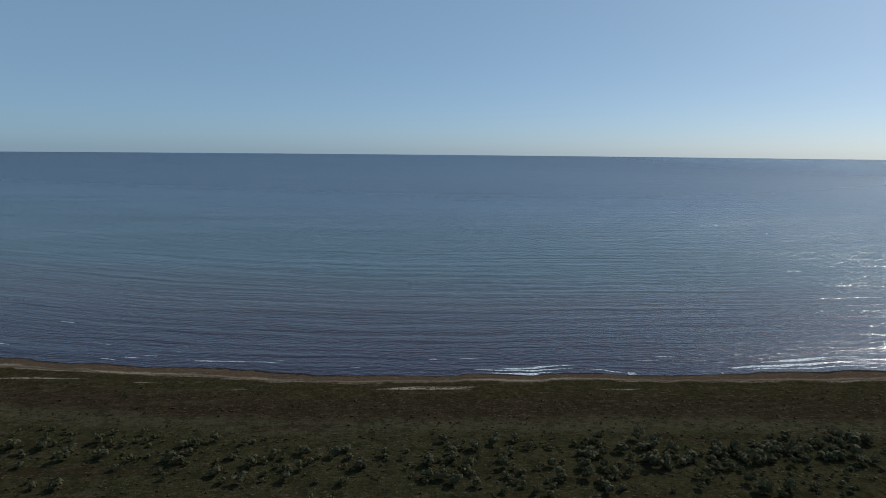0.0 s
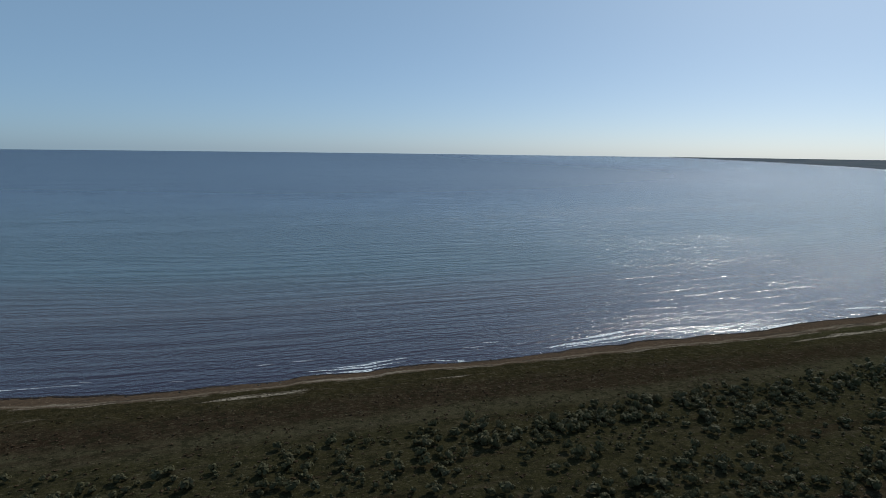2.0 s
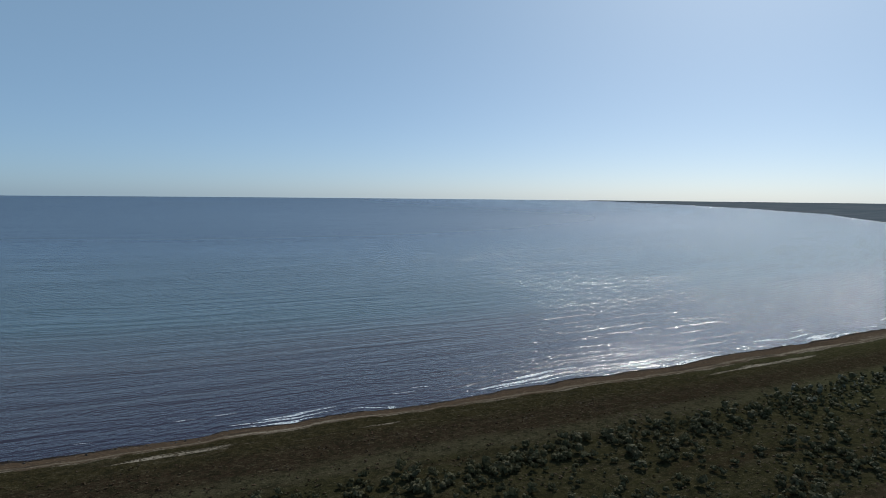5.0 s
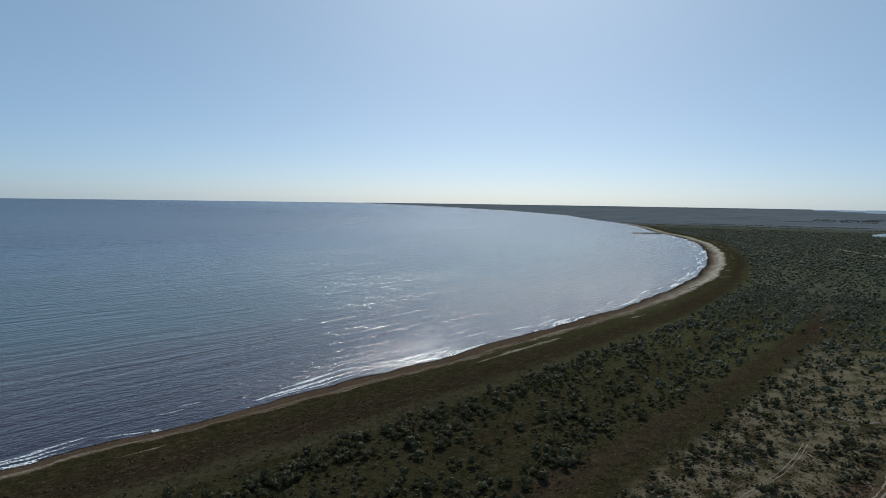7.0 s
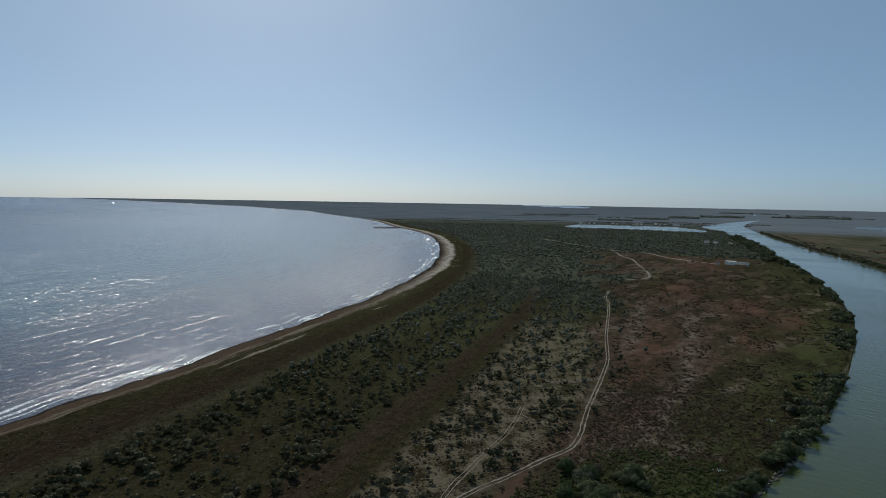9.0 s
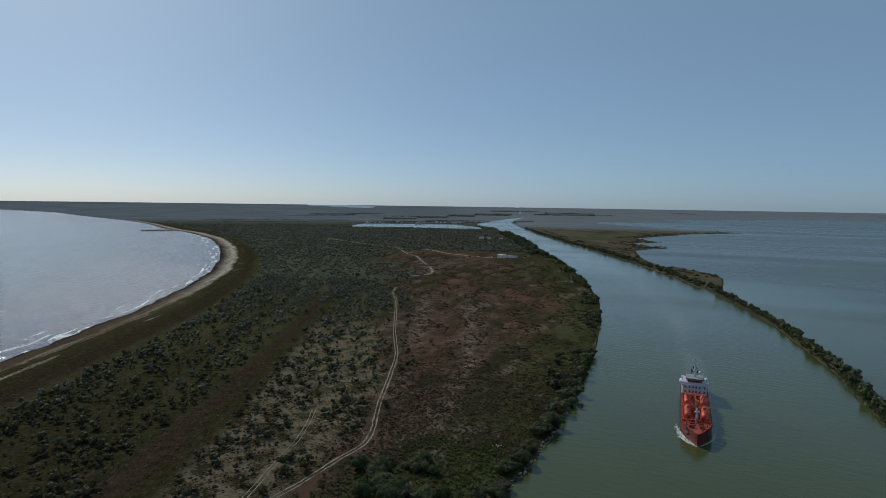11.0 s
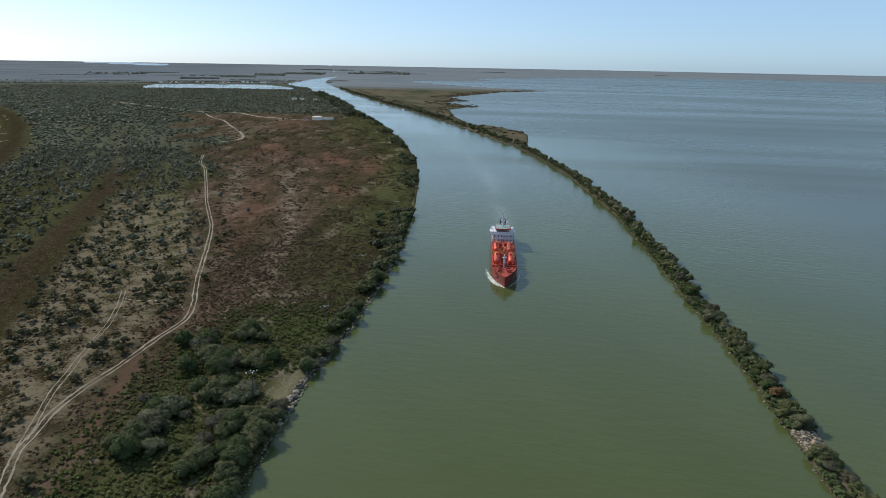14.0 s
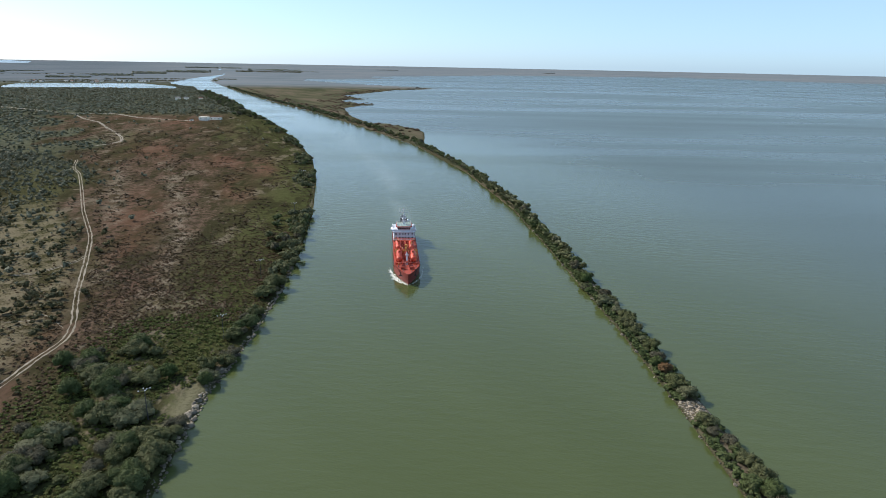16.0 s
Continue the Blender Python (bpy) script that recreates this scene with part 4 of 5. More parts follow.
bare = np.array([(121.5 + u * 5.0 * 0.93 + w * 3.6 * 0.36, -134.2 - u * 5.0 * 0.36 + w * 3.6 * 0.93) for u, w in rng.uniform(-1, 1, (170, 2))])
rockfill(bare, "heap of pale stones on the bare jetty", 0.3)
bare = np.array([(222 + u * 5.0 * 0.95 + w * 2.6 * 0.3, -169 - u * 5.0 * 0.3 + w * 2.6 * 0.95) for u, w in rng.uniform(-1, 1, (90, 2))])
rockfill(bare, "heap of pale stones on the bare jetty", 0.3)
rockfill(np.array([q + side * rng.choice([-0.2, 6.8]) + rng.normal(size=2) * 0.4 for q, side in along(JETTY[2:9], 1.6)]), "dark stones along the jetty's waterline", 0.85)


# ---- the tanker ----
def merge(*pieces):
    """Some (corners, faces) joined into one."""
    v, f = [], []
    for pv, pf in pieces:
        k = len(v)
        v.extend(pv)
        f.extend(tuple(i + k for i in face) for face in pf)
    return v, f


def box(x0, x1, y0, y1, z0, z1, cut=0.0):
    """A block with its upright edges cut."""
    c = cut
    ring = [(x0 + c, y0), (x1 - c, y0), (x1, y0 + c), (x1, y1 - c), (x1 - c, y1), (x0 + c, y1), (x0, y1 - c), (x0, y0 + c)] if c else [(x0, y0), (x1, y0), (x1, y1), (x0, y1)]
    n = len(ring)
    v = [(x, y, z) for z in (z0, z1) for x, y in ring]
    return v, [tuple(range(n))[::-1], tuple(range(n, 2 * n))] + [(i, (i + 1) % n, n + (i + 1) % n, n + i) for i in range(n)]


def pipe(a, b, r, sides=8, r2=None):
    a, b = Vector(a), Vector(b)
    q = (b - a).to_track_quat("Z", "Y")
    v = [tuple(end + q @ Vector((k * math.cos(i * 2 * math.pi / sides), k * math.sin(i * 2 * math.pi / sides), 0))) for end, k in ((a, r), (b, r if r2 is None else r2)) for i in range(sides)]
    return v, [tuple(range(sides))[::-1], tuple(range(sides, 2 * sides))] + [(i, (i + 1) % sides, sides + (i + 1) % sides, sides + i) for i in range(sides)]


def capsule(x0, x1, y, z, r):
    """A lying pressure tank with domed ends."""
    prof = [(x0 - r * 0.5, 0.02), (x0 - r * 0.42, r * 0.45), (x0 - r * 0.2, r * 0.82), (x0, r), (x1, r), (x1 + r * 0.2, r * 0.82), (x1 + r * 0.42, r * 0.45), (x1 + r * 0.5, 0.02)]
    n = 16
    v = [(x, y + k * math.cos(i * 2 * math.pi / n), z + k * math.sin(i * 2 * math.pi / n)) for x, k in prof for i in range(n)]
    f = [(j * n + i, j * n + (i + 1) % n, (j + 1) * n + (i + 1) % n, (j + 1) * n + i) for j in range(len(prof) - 1) for i in range(n)]
    return v, f


def part(name, shape, material, parent, label="", smooth=False):
    me = bpy.data.meshes.new(name)
    me.from_pydata(shape[0], [], shape[1])
    me.materials.append(material)
    bm = bmesh.new()
    bm.from_mesh(me)
    bmesh.ops.recalc_face_normals(bm, faces=bm.faces)
    bm.to_mesh(me)
    bm.free()
    if smooth:
        me.polygons.foreach_set("use_smooth", [True] * len(me.polygons))
    ob = new(name, me)
    ob.parent = parent
    return tagged(ob, label)


HULL = plain("hull_red", (0.20, 0.026, 0.020), 0.5, 0, 0.5, 0.35)
DECK = plain("deck_red", (0.30, 0.038, 0.018), 0.6, 0, 0.8, 0.3)
TANK = plain("tank_orange", (0.52, 0.062, 0.030), 0.5, 0, 0.6, 0.2)
WHITE = plain("white_paint", (0.54, 0.54, 0.58), 0.5, 0, 0.7, 0.12)
YELLOW = plain("yellow_paint", (0.42, 0.25, 0.06), 0.6, 0, 1.5, 0.3)
STEEL = plain("dark_steel", (0.06, 0.06, 0.065), 0.5, 0.3, 2, 0.3)
PANE = plain("dark_glass", (0.015, 0.018, 0.022), 0.08, 0, 1, 0.1)
LEN, BEAM, DECK_Z, FORE_Z = 86.0, 13.2, 3.4, 4.5
TOP_Z = DECK_Z - 3.4


def half_beam(x, level):
    """Half the hull's width at x (bow at +43); level 0 at the keel, 1 at the rail."""
    t = (x + LEN / 2) / LEN
    full = BEAM / 2
    if t > 0.74:
        k = (t - 0.74) / 0.26
        full *= (1 - level) * (1 - k ** 1.5) + level * max(0.0, 1 - k ** 2.6) ** 0.8
    if t < 0.12:
        k = (0.12 - t) / 0.12
        full *= 1 - k * k * (0.30 + 0.30 * (1 - level))
    return max(full, 0.05)


def ship_hull():
    xs = np.concatenate([np.linspace(-43, -30, 8), np.linspace(-24, 24, 7), np.linspace(27, 42.9, 16)])
    v, f = [], []
    for x in xs:
        rail = DECK_Z + 0.25 + (FORE_Z + 0.9 - DECK_Z) * step01(np.array(x), 27.0, 29.5)
        row = []
        for lv, z in ((0.0, -2.0), (0.25, 0.2), (0.6, 2.2), (1.0, float(rail))):
            xx = x + lv * 2.2 * (x - 38) / 5 if x > 38 else x
            row.append((xx, half_beam(x, lv), z))
        v.extend(row)
        v.extend((a, -b, c) for a, b, c in row[::-1])
    n = 8
    for i in range(len(xs) - 1):
        for j in range(n - 1):
            if j == 3:
                continue
            f.append((i * n + j, (i + 1) * n + j, (i + 1) * n + j + 1, i * n + j + 1))
    f.append(tuple(range(n)))
    f.append(tuple(range((len(xs) - 1) * n, len(xs) * n))[::-1])
    return v, f


def deck_plate(x0, x1, z, level, steps=14, thick=0.15):
    xs = np.linspace(x0, x1, steps)
    ring = [(x + (1.6 * (x - 38) / 5 if x > 38 else 0), half_beam(x, level) - 0.12) for x in xs]
    ring += [(x, -y) for x, y in ring[::-1]]
    n = len(ring)
    v = [(x, y, h) for h in (z - thick, z) for x, y in ring]
    return v, [tuple(range(n))[::-1], tuple(range(n, 2 * n))] + [(i, (i + 1) % n, n + (i + 1) % n, n + i) for i in range(n)]


def rail_shape(points, height=1.05, gap=2.2):
    """Posts with two rails along a broken line."""
    out = []
    for a, b in zip(points[:-1], points[1:]):
        a, b = Vector(a), Vector(b)
        n = max(1, int((b - a).length / gap))
        for i in range(n + 1):
            q = a.lerp(b, i / n)
            out.append(pipe(q, q + Vector((0, 0, height)), 0.05, 4))
        for h in (0.55, height):
            out.append(pipe(a + Vector((0, 0, h)), b + Vector((0, 0, h)), 0.045, 4))
    return merge(*out)


def make_ship():
    ship = tagged(new("tanker_ship"), "red gas tanker with orange deck tanks and white deckhouse on river", "ship")
    hull = part("hull", ship_hull(), HULL, ship, "dark red painted steel hull")
    part("main_deck", deck_plate(-42.5, 28.5, DECK_Z, 0.95), DECK, ship)
    part("forecastle_deck", deck_plate(28, 42.6, FORE_Z, 1.0), DECK, ship)
    part("forecastle_wall", box(27.8, 28.2, -6.3, 6.3, DECK_Z, FORE_Z), DECK, ship)
    part("fender_strip", merge(*[pipe((-40, s * (BEAM / 2 + 0.05), 3.1), (24, s * (BEAM / 2 + 0.05), 3.1), 0.16, 6) for s in (-1, 1)]), STEEL, hull)
    # pressure tanks, in pairs
    for x0, x1 in ((-9.0, 1.5), (9.0, 21.0)):
        for s in (-1, 1):
            tank = part("cargo_tank", capsule(x0, x1, s * 3.6, DECK_Z + 1.9, 1.55), TANK, ship, "orange domed pressure tank", True)
            part("saddle", merge(*[box(x - 0.3, x + 0.3, s * 3.5 - 1.5, s * 3.5 + 1.5, DECK_Z, DECK_Z + 1.1) for x in (x0 + 1.5, x1 - 1.5)]), DECK, tank)
            part("tank_dome", pipe(((x0 + x1) / 2, s * 3.5, DECK_Z + 3.5), ((x0 + x1) / 2, s * 3.5, DECK_Z + 4.6), 0.55, 10), DECK, tank)
            part("vent_pipe", pipe(((x0 + x1) / 2 + 1.6, s * 3.5, DECK_Z + 3.5), ((x0 + x1) / 2 + 1.6, s * 3.5, DECK_Z + 4.3), 0.2, 6), DECK, tank)
            part("walkway", box(x0 + 0.5, x1 - 0.5, s * 3.5 - 0.35, s * 3.5 + 0.35, DECK_Z + 3.8, DECK_Z + 3.9), DECK, tank)
    # pipes down the middle, and the cross-over
    for i, y in enumerate((-1.3, -0.8, -0.3, 0.3, 0.8, 1.3)):
        part("deck_pipe", merge(pipe((-14, y, DECK_Z + 1.0 + 0.25 * (i % 2)), (24, y, DECK_Z + 1.0 + 0.25 * (i % 2)), 0.16, 8), *[pipe((x, y, DECK_Z), (x, y, DECK_Z + 1.0), 0.08, 5) for x in (-12, -4, 4, 12, 20)]), DECK if i % 2 else TANK, ship)
    for x in (3.0, 4.2, 5.4, 6.6):
        part("manifold_pipe", merge(pipe((x, -6.0, DECK_Z + 1.5), (x, 6.0, DECK_Z + 1.5), 0.2, 8), *[pipe((x, s * 6.0, DECK_Z + 1.5), (x, s * 6.2, DECK_Z + 1.5), 0.36, 10) for s in (-1, 1)]), YELLOW, ship, "ochre cross-over pipe")
    for s in (-1, 1):
        part("drip_tray", box(2.4, 7.2, s * 5.0 - 0.9, s * 5.0 + 0.9, DECK_Z + 0.1, DECK_Z + 0.6), YELLOW, ship)
    part("catwalk", merge(box(-14, 27, -0.45, 0.45, DECK_Z + 2.3, DECK_Z + 2.4), *[pipe((x, s * 0.45, DECK_Z), (x, s * 0.45, DECK_Z + 3.3), 0.06, 5) for x in range(-13, 28, 4) for s in (-1, 1)]), DECK, ship)
    part("compressor_house", box(-13.5, -10.5, -2.6, 2.6, DECK_Z, DECK_Z + 2.3, 0.2), DECK, ship)
    for x, y in ((-12, 4.8), (-12, -4.8), (4, 2.3), (6, -2.3), (23.5, 4.3), (23.5, -4.3), (25, 1.8), (25.5, -2.2)):
        part("vent_post", merge(pipe((x, y, DECK_Z), (x, y, DECK_Z + 1.9), 0.22, 8), pipe((x, y, DECK_Z + 1.9), (x, y, DECK_Z + 2.4), 0.42, 8, 0.3)), TANK, ship)
    for x, y in ((2.0, 0.0), (8.0, 0.0)):
        crane = part("hose_crane", pipe((x, y, DECK_Z), (x, y, DECK_Z + 4.2), 0.35, 8), YELLOW, ship, "ochre hose crane")
        part("crane_jib", pipe((x, y, DECK_Z + 4.0), (x + 5.0 - x * 0.9, y + 1.4, DECK_Z + 4.6), 0.2, 6, 0.12), YELLOW, crane)
    for i in range(70):
        x, y = -13 + 38 * ((i * 0.618) % 1.0), (-1) ** i * (0.9 + 4.6 * ((i * 0.377) % 1.0))
        h = 0.7 + 1.5 * ((i * 0.731) % 1.0)
        if abs(y) > 1.6 and (-9.8 < x < 2.2 or 8.2 < x < 22):
            h += 3.2
        part("valve", merge(pipe((x, y, DECK_Z), (x, y, DECK_Z + h), 0.13, 6), pipe((x - 0.4, y, DECK_Z + h), (x + 0.4, y, DECK_Z + h), 0.22, 8)), YELLOW if i % 5 == 0 else (TANK if i % 2 else DECK), ship)
    for x in (-10.0, -4.0, 2.0, 8.0, 14.0, 20.0):
        part("pipe_frame", merge(*[pipe((x, s * 1.9, DECK_Z), (x, s * 1.9, DECK_Z + 3.0), 0.12, 6) for s in (-1, 1)], pipe((x, -1.9, DECK_Z + 3.0), (x, 1.9, DECK_Z + 3.0), 0.12, 6), *[pipe((x, y, DECK_Z + 2.0), (x + 5.6, y, DECK_Z + 2.0), 0.1, 6) for y in (-1.7, 1.7)]), DECK, ship)
    for y in (-5.9, -5.5, -2.0, 2.0, 5.5, 5.9):
        z = DECK_Z + (0.5 if abs(y) > 3 else 1.6)
        part("cargo_line", merge(pipe((-15, y, z), (23, y, z), 0.14, 6), *[pipe((x, y, DECK_Z), (x, y, z), 0.09, 5) for x in range(-14, 24, 5)]), TANK, ship, "bright red cargo line")
    for i in range(46):
        x, y = -18 + 44 * ((i * 0.7548) % 1.0), 5.6 * (2 * ((i * 0.5698) % 1.0) - 1)
        h = 0.5 + 0.9 * ((i * 0.311) % 1.0)
        part("deck_box", box(x - 0.45, x + 0.45, y - 0.35, y + 0.35, DECK_Z, DECK_Z + h, 0.08), (STEEL, HULL, DECK, TANK, YELLOW)[i % 5], ship)
    for x in (-16.5, 3.5, 7.5, 26.5):
        part("deck_walkway", merge(box(x - 0.35, x + 0.35, -6.1, 6.1, DECK_Z + 2.0, DECK_Z + 2.08), *[pipe((x, y, DECK_Z), (x, y, DECK_Z + 3.0), 0.06, 5) for y in (-5.8, -2.9, 2.9, 5.8)]), DECK, ship)
    # foremast and anchor gear
    mast = part("foremast", merge(pipe((24.5, 0, DECK_Z), (24.5, 0, DECK_Z + 6.4), 0.62, 10, 0.28), box(24.0, 25.0, -1.0, 1.0, DECK_Z + 5.2, DECK_Z + 5.35)), WHITE, ship, "white tubular foremast")
    part("ladder", merge(*[pipe((24.95, s * 0.25, DECK_Z), (24.8, s * 0.25, DECK_Z + 6.2), 0.05, 4) for s in (-1, 1)], *[pipe((24.9, -0.25, DECK_Z + 0.5 + i * 0.5), (24.9, 0.25, DECK_Z + 0.5 + i * 0.5), 0.04, 4) for i in range(11)]), WHITE, mast)
    part("mast_light", pipe((24.5, 0, DECK_Z + 6.4), (24.5, 0, DECK_Z + 6.9), 0.22, 8), WHITE, mast)
    for s in (-1, 1):
        gear = part("windlass", merge(pipe((34, s * 2.2 - 0.8, FORE_Z + 0.8), (34, s * 2.2 + 0.8, FORE_Z + 0.8), 0.6, 12), box(33.3, 34.7, s * 2.2 - 1.1, s * 2.2 - 0.85, FORE_Z, FORE_Z + 1.2), box(33.3, 34.7, s * 2.2 + 0.85, s * 2.2 + 1.1, FORE_Z, FORE_Z + 1.2)), DECK, ship)
        part("chain", pipe((34.6, s * 2.2, FORE_Z + 0.5), (38.5, s * 1.8, FORE_Z + 0.15), 0.12, 6), STEEL, gear)
        part("anchor", merge(box(38.6, 39.0, s * 3.6 - 0.15, s * 3.6 + 0.15, 3.0, 4.8), box(38.7, 39.0, s * 3.6 - 0.8, s * 3.6 + 0.8, 2.8, 3.2)), STEEL, hull)
        part("winch", merge(pipe((30.6, s * 1.0, FORE_Z + 0.7), (30.6, s * 2.8, FORE_Z + 0.7), 0.45, 10), box(30.0, 31.2, s * 1.9 - 1.3, s * 1.9 + 1.3, FORE_Z, FORE_Z + 0.35)), HULL, ship)
        for x in (30.5, 37.0):
            part("bollard", merge(pipe((x, s * 4.2, FORE_Z), (x, s * 4.2, FORE_Z + 0.7), 0.22, 8), pipe((x + 0.8, s * 4.2, FORE_Z), (x + 0.8, s * 4.2, FORE_Z + 0.7), 0.22, 8)), STEEL, ship)
    # deckhouse
    part("lower_house", box(-38.5, -20.6, -6.2, 6.2, DECK_Z - 1.4, DECK_Z + 0.4, 0.2), WHITE, ship)
    house = part("deckhouse", merge(box(-37.5, -21.0, -5.9, 5.9, TOP_Z + 2.7, TOP_Z + 8.2, 0.15), box(-38.2, -20.7, -6.3, 6.3, TOP_Z + 2.6, TOP_Z + 2.75), box(-37.8, -20.8, -6.1, 6.1, TOP_Z + 5.3, TOP_Z + 5.45), box(-37.8, -20.7, -6.4, 6.4, TOP_Z + 8.1, TOP_Z + 8.25)), WHITE, ship, "white painted steel deckhouse")
    for z in (TOP_Z + 4.2, TOP_Z + 6.5):
        for y in (-4.6, -2.4, -0.7, 0.7, 2.4, 4.6):
            part("window", box(-21.02, -20.95, y - 0.33, y + 0.33, z, z + 0.9, 0.0), PANE, house)
        for s in (-1, 1):
            for x in (-24, -27.5, -31, -34.5):
                part("window", box(x - 0.3, x + 0.3, s * 5.93 - 0.03, s * 5.93 + 0.03, z, z + 0.8), PANE, house)
    bridge = part("bridge", merge(box(-30.5, -21.6, -4.0, 4.0, TOP_Z + 8.2, TOP_Z + 10.7, 0.7), box(-24.5, -21.8, -6.9, 6.9, TOP_Z + 8.2, TOP_Z + 9.3)), WHITE, ship)
    for i in range(7):
        y = -3.0 + i
        part("bridge_window", box(-21.63, -21.54, y - 0.4, y + 0.4, TOP_Z + 9.4, TOP_Z + 10.3), PANE, bridge)
    for s in (-1, 1):
        for x in (-23.2, -24.6, -26.0):
            part("bridge_window", box(x - 0.5, x + 0.5, s * 4.02 - 0.04, s * 4.02 + 0.04, TOP_Z + 9.4, TOP_Z + 10.3), PANE, bridge)
    part("bridge_roof", box(-31.0, -21.0, -4.5, 4.5, TOP_Z + 10.7, TOP_Z + 11.2, 0.7), DECK, bridge, "red edge of the bridge roof")
    part("roof_deck", box(-30.6, -21.5, -4.1, 4.1, TOP_Z + 11.2, TOP_Z + 11.26, 0.7), plain("grey_green_paint", (0.25, 0.33, 0.30), 0.6), bridge)
    radar = part("radar_mast", merge(pipe((-26, 0, TOP_Z + 11.2), (-26, 0, TOP_Z + 21.2), 0.6, 8, 0.14), pipe((-26, -2.8, TOP_Z + 18.3), (-26, 2.8, TOP_Z + 18.3), 0.12, 6), pipe((-26, -1.8, TOP_Z + 19.8), (-26, 1.8, TOP_Z + 19.8), 0.1, 6), pipe((-26, -2.0, TOP_Z + 16.6), (-26, 2.0, TOP_Z + 16.6), 0.12, 6), *[pipe((-26 + dx, dy, TOP_Z + 11.2), (-26, 0, TOP_Z + 16.6), 0.14, 6) for dx, dy in ((1.6, 1.6), (1.6, -1.6), (-1.8, 0))], box(-26.8, -25.0, -1.1, 1.1, TOP_Z + 14.6, TOP_Z + 14.8), *[pipe((-26, y, TOP_Z + 18.3), (-26, y, TOP_Z + 20.6), 0.07, 5) for y in (-2.4, -1.2, 1.2, 2.4)]), WHITE, ship, "white radar mast")
    part("scanner", merge(box(-25.2, -24.9, -1.5, 1.5, TOP_Z + 15.4, TOP_Z + 15.7), pipe((-25.1, 0, TOP_Z + 14.8), (-25.1, 0, TOP_Z + 15.4), 0.25, 8)), WHITE, radar)
    part("dome", merge(pipe((-28.5, 2.6, TOP_Z + 11.2), (-28.5, 2.6, TOP_Z + 12.4), 0.12, 6), capsule(-28.8, -28.2, 2.6, TOP_Z + 13.0, 0.75)), WHITE, bridge, "", True)
    funnel = part("funnel", box(-36.5, -32.0, -1.8, 1.8, TOP_Z + 8.2, TOP_Z + 13.4, 0.7), STEEL, ship, "black funnel with grey pipes")
    part("exhaust_pipe", merge(*[pipe((x, y, TOP_Z + 13.3), (x - 0.3, y, TOP_Z + 14.6), 0.25, 8) for x in (-35, -33.6) for y in (-0.6, 0.6)]), STEEL, funnel)
    for s in (-1, 1):
        boat = part("lifeboat", capsule(-33.5, -29.5, s * 6.5, TOP_Z + 7.0, 0.9), WHITE, ship, "white enclosed lifeboat", True)
        part("davit", merge(*[merge(pipe((x, s * 5.7, TOP_Z + 5.4), (x, s * 6.0, TOP_Z + 9.0), 0.14, 6), pipe((x, s * 6.0, TOP_Z + 9.0), (x, s * 7.0, TOP_Z + 9.0), 0.12, 6)) for x in (-33, -30)]), WHITE, boat)
        part("side_rail", rail_shape([(-41, s * 5.4, DECK_Z), (-36, s * 6.35, DECK_Z), (22, s * 6.45, DECK_Z), (27.5, s * 6.3, DECK_Z)]), DECK, ship)
        part("bridge_rail", rail_shape([(-37.5, s * 6.2, TOP_Z + 8.25), (-25, s * 6.2, TOP_Z + 8.25)]), WHITE, house)
    part("stern_rail", rail_shape([(-42.3, -4.6, DECK_Z), (-42.3, 4.6, DECK_Z)]), DECK, ship)
    part("roof_rail", rail_shape([(-21.8, -4.0, TOP_Z + 11.2), (-21.8, 4.0, TOP_Z + 11.2), (-30.4, 4.0, TOP_Z + 11.2), (-30.4, -4.0, TOP_Z + 11.2), (-21.8, -4.0, TOP_Z + 11.2)]), WHITE, bridge)
    return ship


HEAD = Vector((-0.957, 0.289, 0))
BOW = Vector((256.2, -88.1, 0))
mid_ship = BOW - HEAD * 43.5
ship = make_ship()
ship.matrix_basis = pose(mid_ship.x, mid_ship.y, 0, 0, 0, math.degrees(math.atan2(HEAD.y, HEAD.x)))


def foam_band(name, line, widths, label, flecks):
    """Broken white water: scraps of foam scattered along a curve."""
    pts = smooth_line(line, 0.6)
    v, f = [], []
    span = np.interp(np.linspace(0, 1, len(pts)), np.linspace(0, 1, len(widths)), widths)
    for _ in range(flecks):
        i = int(rng.integers(0, len(pts) - 1))
        q = pts[i] + rng.normal(size=2) * span[i] * 0.5
        t = pts[i + 1] - pts[i]
        a = math.atan2(t[1], t[0]) + rng.normal() * 0.3
        s = span[i] * rng.uniform(0.05, 0.20)
        k = len(v)
        for j in range(7):
            w = j * 2 * math.pi / 7
            e = rng.uniform(0.6, 1.2)
            x, y = 3.6 * s * e * math.cos(w), 0.5 * s * e * math.sin(w)
            v.append((q[0] + x * math.cos(a) - y * math.sin(a), q[1] + x * math.sin(a) + y * math.cos(a), 0.02 + 0.0004 * (len(f) % 60)))
        f.append(tuple(range(k, k + 7)))
    me = bpy.data.meshes.new(name)
    me.from_pydata(v, [], f)
    me.materials.append(FOAM)
    return tagged(new(name, me), label, "foam", kind="stuff")


def on_ship(x, y):
    q = mid_ship + HEAD * x + Vector((-HEAD.y, HEAD.x, 0)) * y
    return (q.x, q.y)


for s in (-1, 1):
    foam_band("bow_wave", [on_ship(43.8, s * 0.4), on_ship(41, s * 2.8), on_ship(36, s * 5.4), on_ship(29, s * 7.3), on_ship(18, s * 8.6)], [0.8, 1.6, 1.5, 0.9, 0.4] if s < 0 else [0.4, 0.7, 0.6, 0.5, 0.3], "white bow wave curling off the ship's hull", 420)


# ---- houses ----
ROOF = plain("roof_sheet", (0.20, 0.19, 0.18), 0.8, 0, 0.4)
